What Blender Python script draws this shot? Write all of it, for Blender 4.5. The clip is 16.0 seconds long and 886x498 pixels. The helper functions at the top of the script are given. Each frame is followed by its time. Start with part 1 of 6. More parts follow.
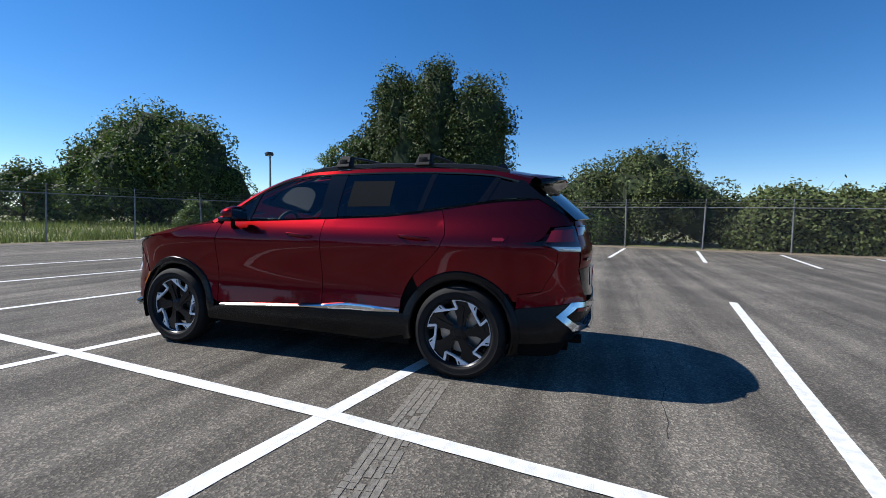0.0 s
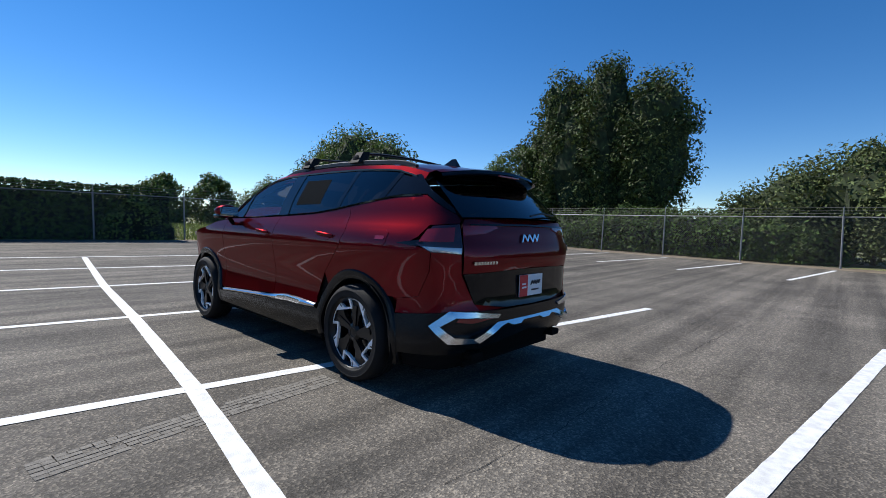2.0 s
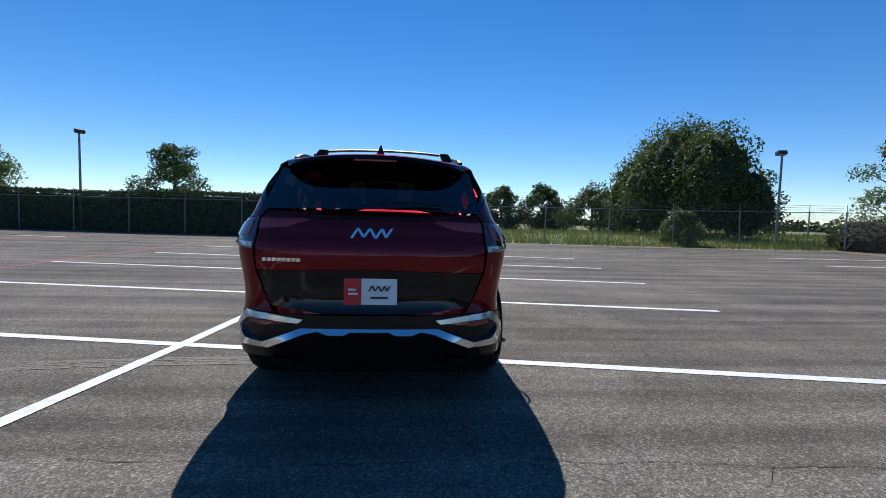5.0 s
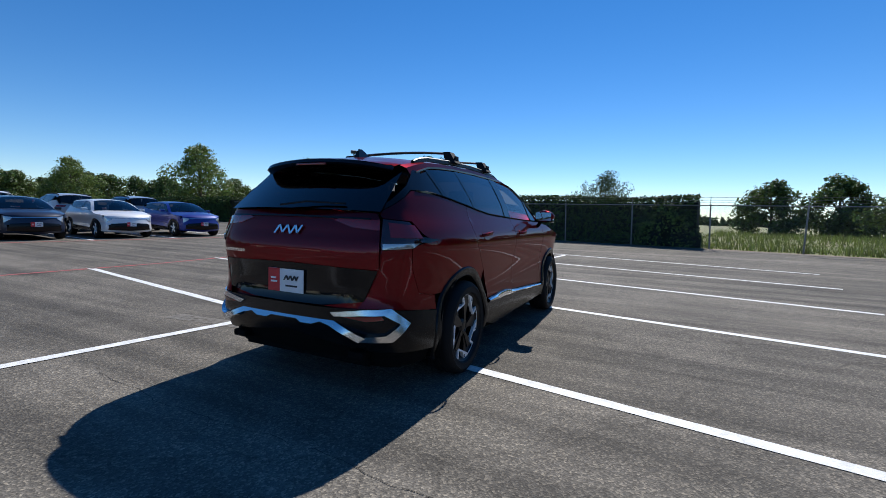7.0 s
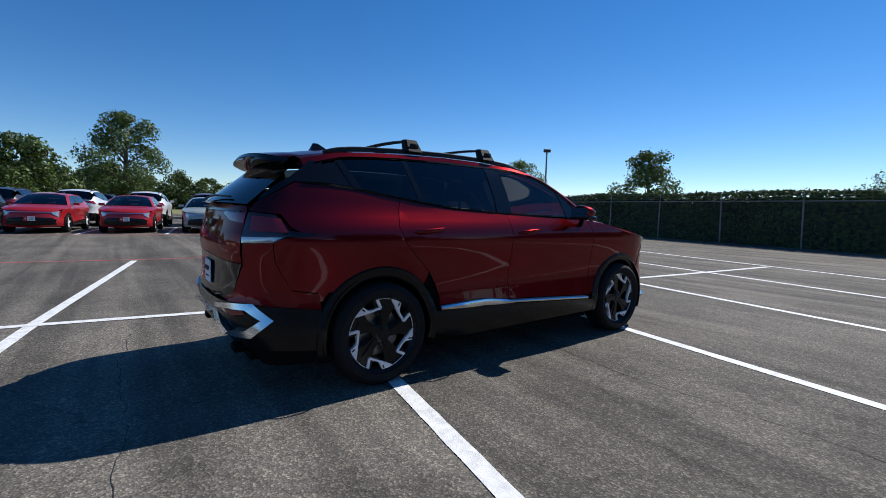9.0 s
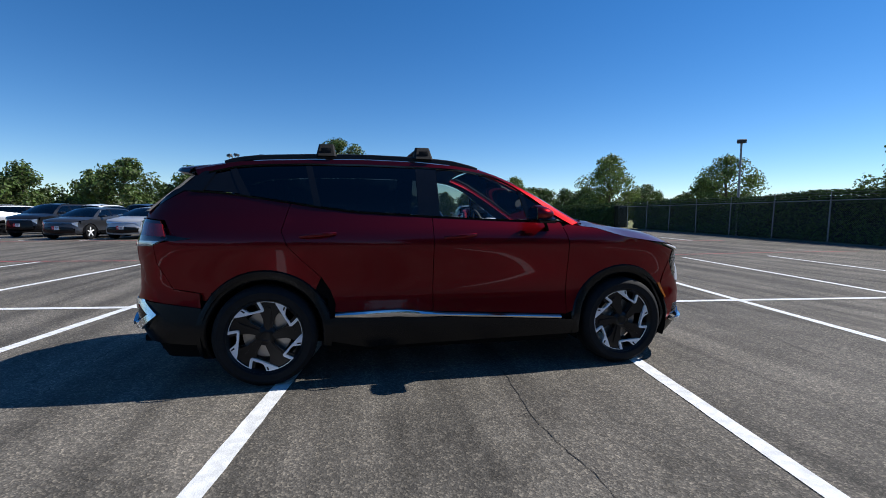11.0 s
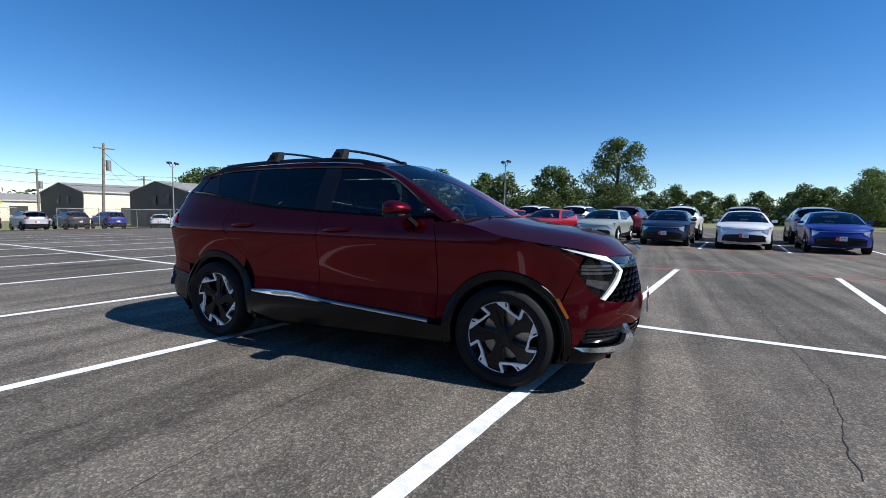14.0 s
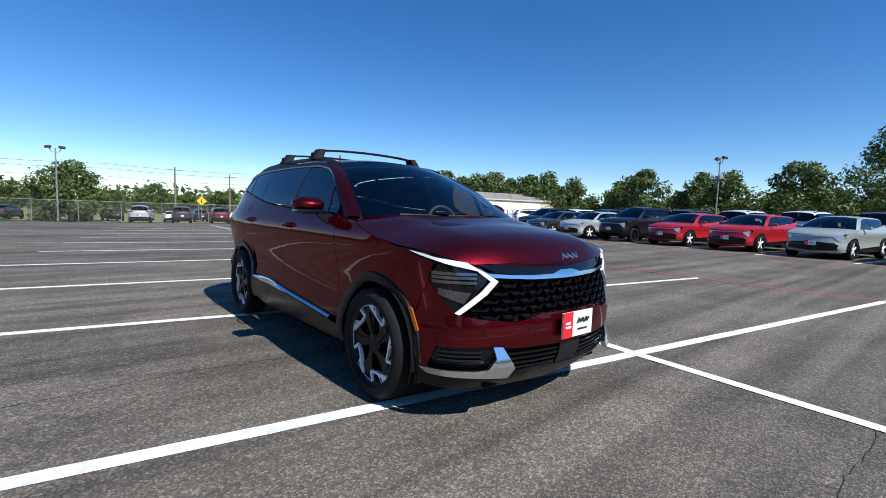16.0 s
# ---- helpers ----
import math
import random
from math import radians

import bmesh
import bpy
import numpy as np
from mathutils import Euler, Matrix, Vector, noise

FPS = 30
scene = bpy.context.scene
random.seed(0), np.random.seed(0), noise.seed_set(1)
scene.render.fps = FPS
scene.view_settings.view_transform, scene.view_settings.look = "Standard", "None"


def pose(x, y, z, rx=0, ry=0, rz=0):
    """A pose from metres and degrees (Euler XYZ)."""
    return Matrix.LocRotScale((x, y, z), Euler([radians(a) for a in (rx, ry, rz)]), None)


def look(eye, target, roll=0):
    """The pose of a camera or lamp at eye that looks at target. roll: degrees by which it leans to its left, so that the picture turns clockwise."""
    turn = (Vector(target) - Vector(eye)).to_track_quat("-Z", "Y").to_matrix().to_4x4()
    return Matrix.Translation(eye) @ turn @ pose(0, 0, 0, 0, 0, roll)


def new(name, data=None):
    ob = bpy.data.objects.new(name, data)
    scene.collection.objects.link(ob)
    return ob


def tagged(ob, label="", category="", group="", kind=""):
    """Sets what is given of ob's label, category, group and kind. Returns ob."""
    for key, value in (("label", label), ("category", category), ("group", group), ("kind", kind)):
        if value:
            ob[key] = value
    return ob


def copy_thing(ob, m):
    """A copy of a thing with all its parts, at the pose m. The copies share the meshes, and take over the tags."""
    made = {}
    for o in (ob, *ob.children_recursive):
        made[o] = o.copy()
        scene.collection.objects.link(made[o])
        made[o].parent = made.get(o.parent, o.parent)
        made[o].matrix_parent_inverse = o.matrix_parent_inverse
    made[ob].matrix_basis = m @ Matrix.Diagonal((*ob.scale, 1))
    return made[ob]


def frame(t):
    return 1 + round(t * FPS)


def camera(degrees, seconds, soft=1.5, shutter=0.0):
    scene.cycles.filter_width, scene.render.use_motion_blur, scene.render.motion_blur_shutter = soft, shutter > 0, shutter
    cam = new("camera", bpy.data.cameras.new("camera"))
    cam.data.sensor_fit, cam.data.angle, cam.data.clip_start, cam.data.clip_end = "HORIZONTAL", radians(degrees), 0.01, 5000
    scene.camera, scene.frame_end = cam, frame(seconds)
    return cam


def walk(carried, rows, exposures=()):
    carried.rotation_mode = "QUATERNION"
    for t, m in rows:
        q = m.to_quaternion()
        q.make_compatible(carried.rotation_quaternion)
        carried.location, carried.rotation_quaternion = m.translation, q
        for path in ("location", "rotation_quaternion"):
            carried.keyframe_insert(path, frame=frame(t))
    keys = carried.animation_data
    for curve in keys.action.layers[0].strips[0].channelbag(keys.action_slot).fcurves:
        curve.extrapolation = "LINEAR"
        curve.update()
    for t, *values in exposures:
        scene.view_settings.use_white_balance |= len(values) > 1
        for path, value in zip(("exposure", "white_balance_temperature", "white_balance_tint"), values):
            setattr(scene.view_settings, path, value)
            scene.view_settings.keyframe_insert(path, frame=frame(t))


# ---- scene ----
cam = camera(89.2, 16.0, soft=0.9)
PATH = [
    (0, (-4.057, -0.918, 1.195), (-2.162, -0.292, 1.062), 0.9),
    (0.5, (-3.819, -1.397, 1.197), (-2.002, -0.57, 1.071), 1.4),
    (1, (-3.573, -1.869, 1.19), (-1.84, -0.877, 1.07), 1.6),
    (1.5, (-3.234, -2.273, 1.156), (-1.613, -1.107, 1.039), 1.7),
    (2, (-2.837, -2.638, 1.157), (-1.361, -1.294, 1.047), 1.9),
    (2.5, (-2.399, -2.945, 1.169), (-1.09, -1.437, 1.057), 2.1),
    (3, (-1.887, -3.192, 1.176), (-0.754, -1.548, 1.064), 2.0),
    (3.5, (-1.395, -3.409, 1.18), (-0.457, -1.645, 1.077), 1.7),
    (4, (-0.864, -3.548, 1.164), (-0.169, -1.676, 1.061), 1.6),
    (6.5, (1.732, -3.348, 1.178), (1.098, -1.458, 1.022), 1.4),
    (7, (2.215, -3.104, 1.193), (1.334, -1.315, 1.044), 1.6),
    (7.5, (2.618, -2.732, 1.169), (1.502, -1.079, 1.025), 1.8),
    (8, (2.948, -2.34, 1.176), (1.627, -0.847, 1.02), 1.6),
    (8.5, (3.247, -1.934, 1.194), (1.773, -0.591, 1.039), 1.9),
    (9, (3.534, -1.441, 1.202), (1.924, -0.267, 1.029), 1.6),
    (11.5, (4.148, 1.063, 1.217), (2.168, 1.295, 1.063), 0.8),
    (12, (4.14, 1.595, 1.242), (2.147, 1.637, 1.084), 1.2),
    (12.5, (4.129, 2.16, 1.197), (2.144, 1.977, 1.043), 1.1),
    (13, (4.1, 2.682, 1.207), (2.151, 2.267, 1.036), 0.9),
    (13.5, (3.963, 3.178, 1.237), (2.076, 2.543, 1.044), 0.8),
    (14, (3.792, 3.612, 1.195), (1.975, 2.792, 1.032), 1.0),
    (14.5, (3.544, 4.071, 1.223), (1.818, 3.072, 1.059), 1.4),
    (15, (3.159, 4.466, 1.216), (1.55, 3.289, 1.056), 1.4),
    (15.5, (2.778, 4.832, 1.205), (1.323, 3.471, 1.04), 1.7),
    (16, (2.339, 5.159, 1.207), (1.061, 3.63, 1.034), 1.9),
]
walk(cam, [(t, look(eye, target, roll)) for t, eye, target, roll in PATH],
     [(0.0, .44), (4.0, .25), (6.5, .27), (8.0, .16), (11.5, .31), (14.0, .42), (16.0, .48)])

# ---------------------------------------------------------------- world, sun, exposure
SUN_TO = Vector((-0.09, 0.985, 1.03)).normalized()
world = bpy.data.worlds.new("sky")
scene.world = world
world.use_nodes = True
_wn = world.node_tree.nodes
_sky = _wn.new("ShaderNodeTexSky")
_sky.sky_type = "NISHITA"
_sky.sun_disc = False
_sky.sun_elevation = math.asin(SUN_TO.z)
_sky.sun_rotation = math.atan2(SUN_TO.x, SUN_TO.y)
_sky.altitude = 200
_sky.air_density = 0.8
_sky.dust_density = 0.0
_sky.ozone_density = 3.0
_wn["Background"].inputs[1].default_value = 0.108
_deep = _wn.new("ShaderNodeHueSaturation")
_deep.inputs["Saturation"].default_value = 1.31
_deep.inputs["Hue"].default_value = 0.504
world.node_tree.links.new(_sky.outputs[0], _deep.inputs["Color"])
world.node_tree.links.new(_deep.outputs[0], _wn["Background"].inputs[0])

sun_data = bpy.data.lights.new("sun", "SUN")
sun_data.energy = 4.6
sun_data.angle = radians(0.53)
sun_data.color = (1.0, 0.975, 0.94)
sun = new("sun", sun_data)
sun.matrix_world = look(tuple(SUN_TO * 60), (0, 0, 0))

# the parking bays lie at an angle to the car: (u, v) runs across and along the lot
BAY_O, BAY_TURN, BAY = Vector((-1.765, 0.576, 0)), radians(-8.83), 2.72
_c, _s = math.cos(BAY_TURN), math.sin(BAY_TURN)


def fall(u, v):
    """Height of the ground: nearly flat round the car, falling to the south, rising to the north and east."""
    z = -0.00044 * min(v, 0) ** 2 if v > -60 else -1.584
    n, e = min(max(v - 3, 0), 26), min(max(u - 5, 0), 22)
    return z + 0.0009 * n * n * 0.6 + 0.00035 * e * e


def G(u, v, z=0.0):
    """A place on the lot, in the world, z above the ground."""
    return Vector((BAY_O.x + _c * u - _s * v, BAY_O.y + _s * u + _c * v, fall(u, v) + z))


def at(u, v, z=0.0, turn=0.0):
    p = G(u, v, z)
    return Matrix.Translation(p) @ Matrix.Rotation(BAY_TURN + radians(turn), 4, "Z")


# ---------------------------------------------------------------- materials
def mat(name, color=(0.5, 0.5, 0.5), rough=0.5, metal=0.0, vary=0.0, scale=8.0, bump=0.0, bump_scale=60.0,
        coat=0.0, second=None, spec=0.5, island=0.0, obcolor=False, translucent=0.0, fine=0.0):
    m = bpy.data.materials.new(name)
    m.use_nodes = True
    nt = m.node_tree
    n, l = nt.nodes, nt.links
    b = n["Principled BSDF"]
    b.inputs["Base Color"].default_value = (*color, 1)
    b.inputs["Roughness"].default_value = rough
    b.inputs["Metallic"].default_value = metal
    b.inputs["Specular IOR Level"].default_value = spec
    b.inputs["Coat Weight"].default_value = coat
    b.inputs["Coat Roughness"].default_value = 0.02
    tc = n.new("ShaderNodeTexCoord")
    col = None
    if obcolor:
        oi = n.new("ShaderNodeObjectInfo")
        col = oi.outputs["Color"]
    if vary or second:
        t = n.new("ShaderNodeTexNoise")
        t.inputs["Scale"].default_value = scale
        t.inputs["Detail"].default_value = 6
        l.new(tc.outputs["Object"], t.inputs["Vector"])
        r = n.new("ShaderNodeValToRGB")
        c2 = second or tuple(max(0, x * (1 - vary)) for x in color)
        c1 = color if second else tuple(min(1, x * (1 + vary)) for x in color)
        r.color_ramp.elements[0].position, r.color_ramp.elements[1].position = 0.35, 0.65
        r.color_ramp.elements[0].color, r.color_ramp.elements[1].color = (*c2, 1), (*c1, 1)
        l.new(t.outputs["Fac"], r.inputs["Fac"])
        col = r.outputs["Color"]
        if fine:
            t2 = n.new("ShaderNodeTexNoise")
            t2.inputs["Scale"].default_value = scale * 12
            t2.inputs["Detail"].default_value = 4
            l.new(tc.outputs["Object"], t2.inputs["Vector"])
            mx = n.new("ShaderNodeMix")
            mx.data_type, mx.blend_type = "RGBA", "OVERLAY"
            mx.inputs["Factor"].default_value = fine
            l.new(col, mx.inputs[6])
            l.new(t2.outputs["Fac"], mx.inputs[7])
            col = mx.outputs[2]
    if island:
        g = n.new("ShaderNodeNewGeometry")
        h = n.new("ShaderNodeHueSaturation")
        mr = n.new("ShaderNodeMapRange")
        mr.inputs["To Min"].default_value, mr.inputs["To Max"].default_value = 1 - island, 1 + island
        l.new(g.outputs["Random Per Island"], mr.inputs["Value"])
        l.new(mr.outputs[0], h.inputs["Value"])
        mh = n.new("ShaderNodeMapRange")
        mh.inputs["To Min"].default_value, mh.inputs["To Max"].default_value = 0.485, 0.515
        l.new(g.outputs["Random Per Island"], mh.inputs["Value"])
        l.new(mh.outputs[0], h.inputs["Hue"])
        if col is None:
            h.inputs["Color"].default_value = (*color, 1)
        else:
            l.new(col, h.inputs["Color"])
        col = h.outputs["Color"]
    if col is not None:
        l.new(col, b.inputs["Base Color"])
    if bump:
        t = n.new("ShaderNodeTexNoise")
        t.inputs["Scale"].default_value = bump_scale
        t.inputs["Detail"].default_value = 5
        l.new(tc.outputs["Object"], t.inputs["Vector"])
        bp = n.new("ShaderNodeBump")
        bp.inputs["Strength"].default_value = bump
        bp.inputs["Distance"].default_value = 0.01
        l.new(t.outputs["Fac"], bp.inputs["Height"])
        l.new(bp.outputs[0], b.inputs["Normal"])
    if translucent:
        tr = n.new("ShaderNodeBsdfTranslucent")
        if col is not None:
            l.new(col, tr.inputs["Color"])
        else:
            tr.inputs["Color"].default_value = (*color, 1)
        ms = n.new("ShaderNodeMixShader")
        ms.inputs[0].default_value = translucent
        l.new(b.outputs[0], ms.inputs[1])
        l.new(tr.outputs[0], ms.inputs[2])
        l.new(ms.outputs[0], n["Material Output"].inputs["Surface"])
    return m


def tint_glass(name, tint, gloss=0.08, rough=0.0):
    """A tinted pane: darkens what lies behind it and mirrors the sky."""
    m = bpy.data.materials.new(name)
    m.use_nodes = True
    nt = m.node_tree
    n, l = nt.nodes, nt.links
    n.remove(n["Principled BSDF"])
    tr = n.new("ShaderNodeBsdfTransparent")
    tr.inputs[0].default_value = (*tint, 1)
    gl = n.new("ShaderNodeBsdfGlossy")
    gl.inputs["Roughness"].default_value = rough
    gl.inputs["Color"].default_value = (0.95, 0.97, 1, 1)
    fr = n.new("ShaderNodeFresnel")
    fr.inputs[0].default_value = 1.5
    ms = n.new("ShaderNodeMixShader")
    l.new(fr.outputs[0], ms.inputs[0])
    l.new(tr.outputs[0], ms.inputs[1])
    l.new(gl.outputs[0], ms.inputs[2])
    l.new(ms.outputs[0], n["Material Output"].inputs["Surface"])
    return m


def paint(name, color, flake=0.0, obcolor=False):
    """Car paint: a metallic base under a clear coat."""
    m = mat(name, color, rough=0.33 if flake > 0.8 else 0.4, metal=flake, coat=0.6, obcolor=obcolor)
    b = m.node_tree.nodes["Principled BSDF"]
    b.inputs["Coat IOR"].default_value = 1.45
    b.inputs["Coat Roughness"].default_value = 0.015
    b.inputs["Specular Tint"].default_value = (0.6, 0.2, 0.2, 1) if flake > 0.8 else (1, 1, 1, 1)
    return m


def asphalt():
    m = bpy.data.materials.new("asphalt")
    m.use_nodes = True
    nt = m.node_tree
    n, l = nt.nodes, nt.links
    b = n["Principled BSDF"]
    tc = n.new("ShaderNodeTexCoord")

    def noise(scale, detail=4, vec=None, rough=0.55):
        t = n.new("ShaderNodeTexNoise")
        t.inputs["Scale"].default_value, t.inputs["Detail"].default_value = scale, detail
        t.inputs["Roughness"].default_value = rough
        l.new(vec or tc.outputs["Object"], t.inputs["Vector"])
        return t.outputs["Fac"]

    def ramp(v, stops):
        r = n.new("ShaderNodeValToRGB")
        for i, (p, c) in enumerate(stops):
            e = r.color_ramp.elements[i] if i < 2 else r.color_ramp.elements.new(p)
            e.position, e.color = p, (*c, 1)
        l.new(v, r.inputs["Fac"])
        return r.outputs["Color"]

    def mix(kind, fac, a, c):
        x = n.new("ShaderNodeMix")
        x.data_type, x.blend_type = "RGBA", kind
        if isinstance(fac, float):
            x.inputs["Factor"].default_value = fac
        else:
            l.new(fac, x.inputs["Factor"])
        l.new(a, x.inputs[6])
        l.new(c, x.inputs[7])
        return x.outputs[2]

    # broad bands of wear and rolled streaks that run across the bays
    mp = n.new("ShaderNodeMapping")
    mp.inputs["Rotation"].default_value = (0, 0, radians(8.8))
    mp.inputs["Scale"].default_value = (0.07, 2.0, 1)
    l.new(tc.outputs["Object"], mp.inputs["Vector"])
    streak = ramp(noise(1.3, 5, mp.outputs[0]), [(0.38, (0.06, 0.0545, 0.047)), (0.62, (0.215, 0.193, 0.163))])
    broad = ramp(noise(0.22, 6), [(0.34, (0.072, 0.0655, 0.0565)), (0.68, (0.186, 0.167, 0.142))])
    base = mix("MIX", 0.48, streak, broad)
    grain = ramp(noise(22, 6, None, 0.75), [(0.3, (0.55, 0.55, 0.55)), (0.7, (1.45, 1.45, 1.42))])
    base = mix("MULTIPLY", 0.6, base, grain)
    stain = ramp(noise(0.9, 7, None, 0.65), [(0.42, (0.62, 0.62, 0.62)), (0.58, (1.0, 1.0, 1.0))])
    base = mix("MULTIPLY", 0.5, base, stain)
    # stones in the surface
    v = n.new("ShaderNodeTexVoronoi")
    v.inputs["Scale"].default_value = 95
    l.new(tc.outputs["Object"], v.inputs["Vector"])
    stones = ramp(v.outputs["Color"], [(0.25, (0.5, 0.5, 0.5)), (0.62, (1.0, 1.0, 1.0)), (0.93, (2.6, 2.5, 2.3))])
    base = mix("MULTIPLY", 0.62, base, stones)
    speck = ramp(noise(240, 2), [(0.6, (0, 0, 0)), (0.78, (0.09, 0.088, 0.08))])
    base = mix("ADD", 1.0, base, speck)
    # hairline cracks
    w = n.new("ShaderNodeTexVoronoi")
    w.feature = "DISTANCE_TO_EDGE"
    w.inputs["Scale"].default_value = 0.23
    warp = n.new("ShaderNodeTexNoise")
    warp.inputs["Scale"].default_value, warp.inputs["Detail"].default_value = 1.1, 8
    l.new(tc.outputs["Object"], warp.inputs["Vector"])
    add = n.new("ShaderNodeVectorMath")
    l.new(tc.outputs["Object"], add.inputs[0])
    l.new(warp.outputs["Color"], add.inputs[1])
    l.new(add.outputs[0], w.inputs["Vector"])
    crack = ramp(w.outputs["Distance"], [(0.0, (0.35, 0.35, 0.35)), (0.0025, (1, 1, 1))])
    base = mix("MULTIPLY", 0.4, base, crack)
    l.new(base, b.inputs["Base Color"])
    b.inputs["Roughness"].default_value = 0.88
    b.inputs["Specular IOR Level"].default_value = 0.22
    bp = n.new("ShaderNodeBump")
    bp.inputs["Strength"].default_value, bp.inputs["Distance"].default_value = 0.55, 0.006
    l.new(v.outputs["Distance"], bp.inputs["Height"])
    l.new(bp.outputs[0], b.inputs["Normal"])
    return m


M_ASPHALT = asphalt()
M_WHITE_LINE = mat("white_line_paint", (0.82, 0.82, 0.8), 0.7, second=(0.62, 0.62, 0.6), scale=14, bump=0.4, bump_scale=150, fine=0.35)
M_RED_LINE = mat("faded_red_line_paint", (0.44, 0.07, 0.07), 0.8, second=(0.25, 0.085, 0.08), scale=6, bump=0.4, bump_scale=150, fine=0.6)
M_GRASS = mat("meadow", (0.17, 0.2, 0.055), 0.9, second=(0.21, 0.18, 0.085), scale=0.35, bump=0.6, bump_scale=12, fine=0.5)
M_BLADE = mat("grass_blade", (0.17, 0.21, 0.05), 0.7, island=0.45, translucent=0.3)
M_DIRT = mat("bare_earth", (0.24, 0.19, 0.13), 0.95, second=(0.16, 0.12, 0.08), scale=3, bump=0.6, bump_scale=30, fine=0.5)
M_CONCRETE = mat("concrete", (0.5, 0.47, 0.42), 0.85, vary=0.15, scale=5, bump=0.2, bump_scale=90, fine=0.3)
M_RED = paint("dark_red_metallic_paint", (0.142, 0.0052, 0.0105), 0.92)
M_PAINT_OB = paint("car_paint", (0.5, 0.5, 0.5), 0.25, obcolor=True)
M_BLACK_GLOSS = mat("black_gloss_trim", (0.005, 0.005, 0.006), 0.07, spec=0.4)
M_CLAD = mat("black_cladding", (0.006, 0.006, 0.0065), 0.27, spec=0.28)
M_PLASTIC = mat("black_plastic", (0.011, 0.011, 0.012), 0.45, spec=0.3, bump=0.1, bump_scale=300)
M_DARK = mat("dark_cavity", (0.008, 0.008, 0.008), 0.9, spec=0.05)
M_RUBBER = mat("tyre_rubber", (0.009, 0.009, 0.0095), 0.75, spec=0.25, bump=0.25, bump_scale=120, vary=0.15, scale=20)
M_CHROME = mat("satin_chrome", (0.78, 0.79, 0.8), 0.16, metal=1.0)
M_SILVER = mat("silver_trim", (0.74, 0.75, 0.76), 0.2, metal=1.0)
M_MACHINED = mat("machined_alloy", (0.9, 0.9, 0.9), 0.45, metal=0.15)
M_RIM = mat("black_alloy", (0.006, 0.006, 0.007), 0.3, spec=0.3)
M_DISC = mat("brake_disc", (0.35, 0.34, 0.33), 0.35, metal=0.9)
M_SEAT = mat("dark_upholstery", (0.03, 0.03, 0.032), 0.75, vary=0.2, scale=20)
M_CABIN = mat("cabin_trim", (0.035, 0.035, 0.037), 0.7)
M_GLASS_REAR = tint_glass("rear_privacy_glass", (0.014, 0.015, 0.016))
M_GLASS_SIDE = tint_glass("privacy_glass", (0.045, 0.05, 0.053))
M_GLASS_FRONT = tint_glass("clear_tinted_glass", (0.58, 0.64, 0.61))
M_GLASS_CAR = tint_glass("parked_car_glass", (0.16, 0.17, 0.175))
M_LENS_RED = mat("red_lamp_lens", (0.22, 0.008, 0.012), 0.08, coat=1.0)
M_LENS_DARK = mat("smoked_lamp_lens", (0.03, 0.006, 0.008), 0.06, coat=1.0)
M_LENS_CLEAR = mat("clear_lamp_lens", (0.5, 0.51, 0.52), 0.14, metal=0.5, coat=1.0)
M_LAMP_BAR = mat("dim_lamp_reflector", (0.16, 0.165, 0.17), 0.18, metal=0.8)
M_LED = mat("white_lamp_strip", (0.9, 0.9, 0.9), 0.25, coat=1.0)
M_AMBER = mat("amber_marker", (0.36, 0.1, 0.008), 0.25, coat=0.8)
M_PLATE = mat("white_plate", (0.82, 0.82, 0.82), 0.4)
M_PLATE_RED = mat("red_plate", (0.62, 0.02, 0.03), 0.4)
M_INK = mat("dark_print", (0.02, 0.02, 0.025), 0.5)
M_PAPER = mat("window_sticker_paper", (0.55, 0.57, 0.58), 0.7)
# white paper coloured near black, with the glass tint's darkening painted in
M_STICKER = mat("paper_darkened_for_tint", (0.017, 0.0185, 0.0195), 0.95, spec=0.0)
M_GALV = mat("galvanised_steel", (0.27, 0.27, 0.265), 0.6, metal=0.5, vary=0.2, scale=4)
M_WIRE = mat("fence_wire", (0.13, 0.13, 0.125), 0.65, metal=0.3)
M_BARK = mat("bark", (0.11, 0.085, 0.06), 0.95, vary=0.35, scale=7, bump=0.8, bump_scale=25)
M_LEAF = mat("leaf_green", (0.088, 0.13, 0.028), 0.55, island=0.55, translucent=0.25)
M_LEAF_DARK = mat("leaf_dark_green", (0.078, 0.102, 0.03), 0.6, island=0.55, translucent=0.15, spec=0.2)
M_LEAF_IVY = mat("vine_leaf", (0.108, 0.13, 0.043), 0.6, island=0.6, translucent=0.15, spec=0.2)
M_LEAF_LIGHT = mat("leaf_light_green", (0.135, 0.185, 0.042), 0.55, island=0.5, translucent=0.3)
M_HEDGE = mat("hedge_leaf", (0.062, 0.096, 0.022), 0.65, island=0.6, translucent=0.12, spec=0.15)
# core colour that stands in for shade deep in a crown
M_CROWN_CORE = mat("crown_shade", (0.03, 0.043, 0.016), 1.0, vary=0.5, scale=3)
# near-black core colour: the shade between hedge leaves, painted in
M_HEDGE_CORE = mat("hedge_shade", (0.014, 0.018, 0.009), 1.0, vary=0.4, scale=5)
M_FAR = mat("far_woods", (0.07, 0.095, 0.035), 0.9, island=0.5)
M_WOOD = mat("weathered_pole_wood", (0.2, 0.165, 0.125), 0.9, vary=0.25, scale=6, bump=0.4, bump_scale=40)
M_CREAM = mat("cream_metal_siding", (0.78, 0.73, 0.56), 0.6, vary=0.05, scale=3)
M_TAN = mat("taupe_metal_siding", (0.24, 0.205, 0.175), 0.65, vary=0.08, scale=3)
M_ROOF = mat("pale_metal_roof", (0.6, 0.58, 0.54), 0.5, metal=0.2, vary=0.08, scale=2)
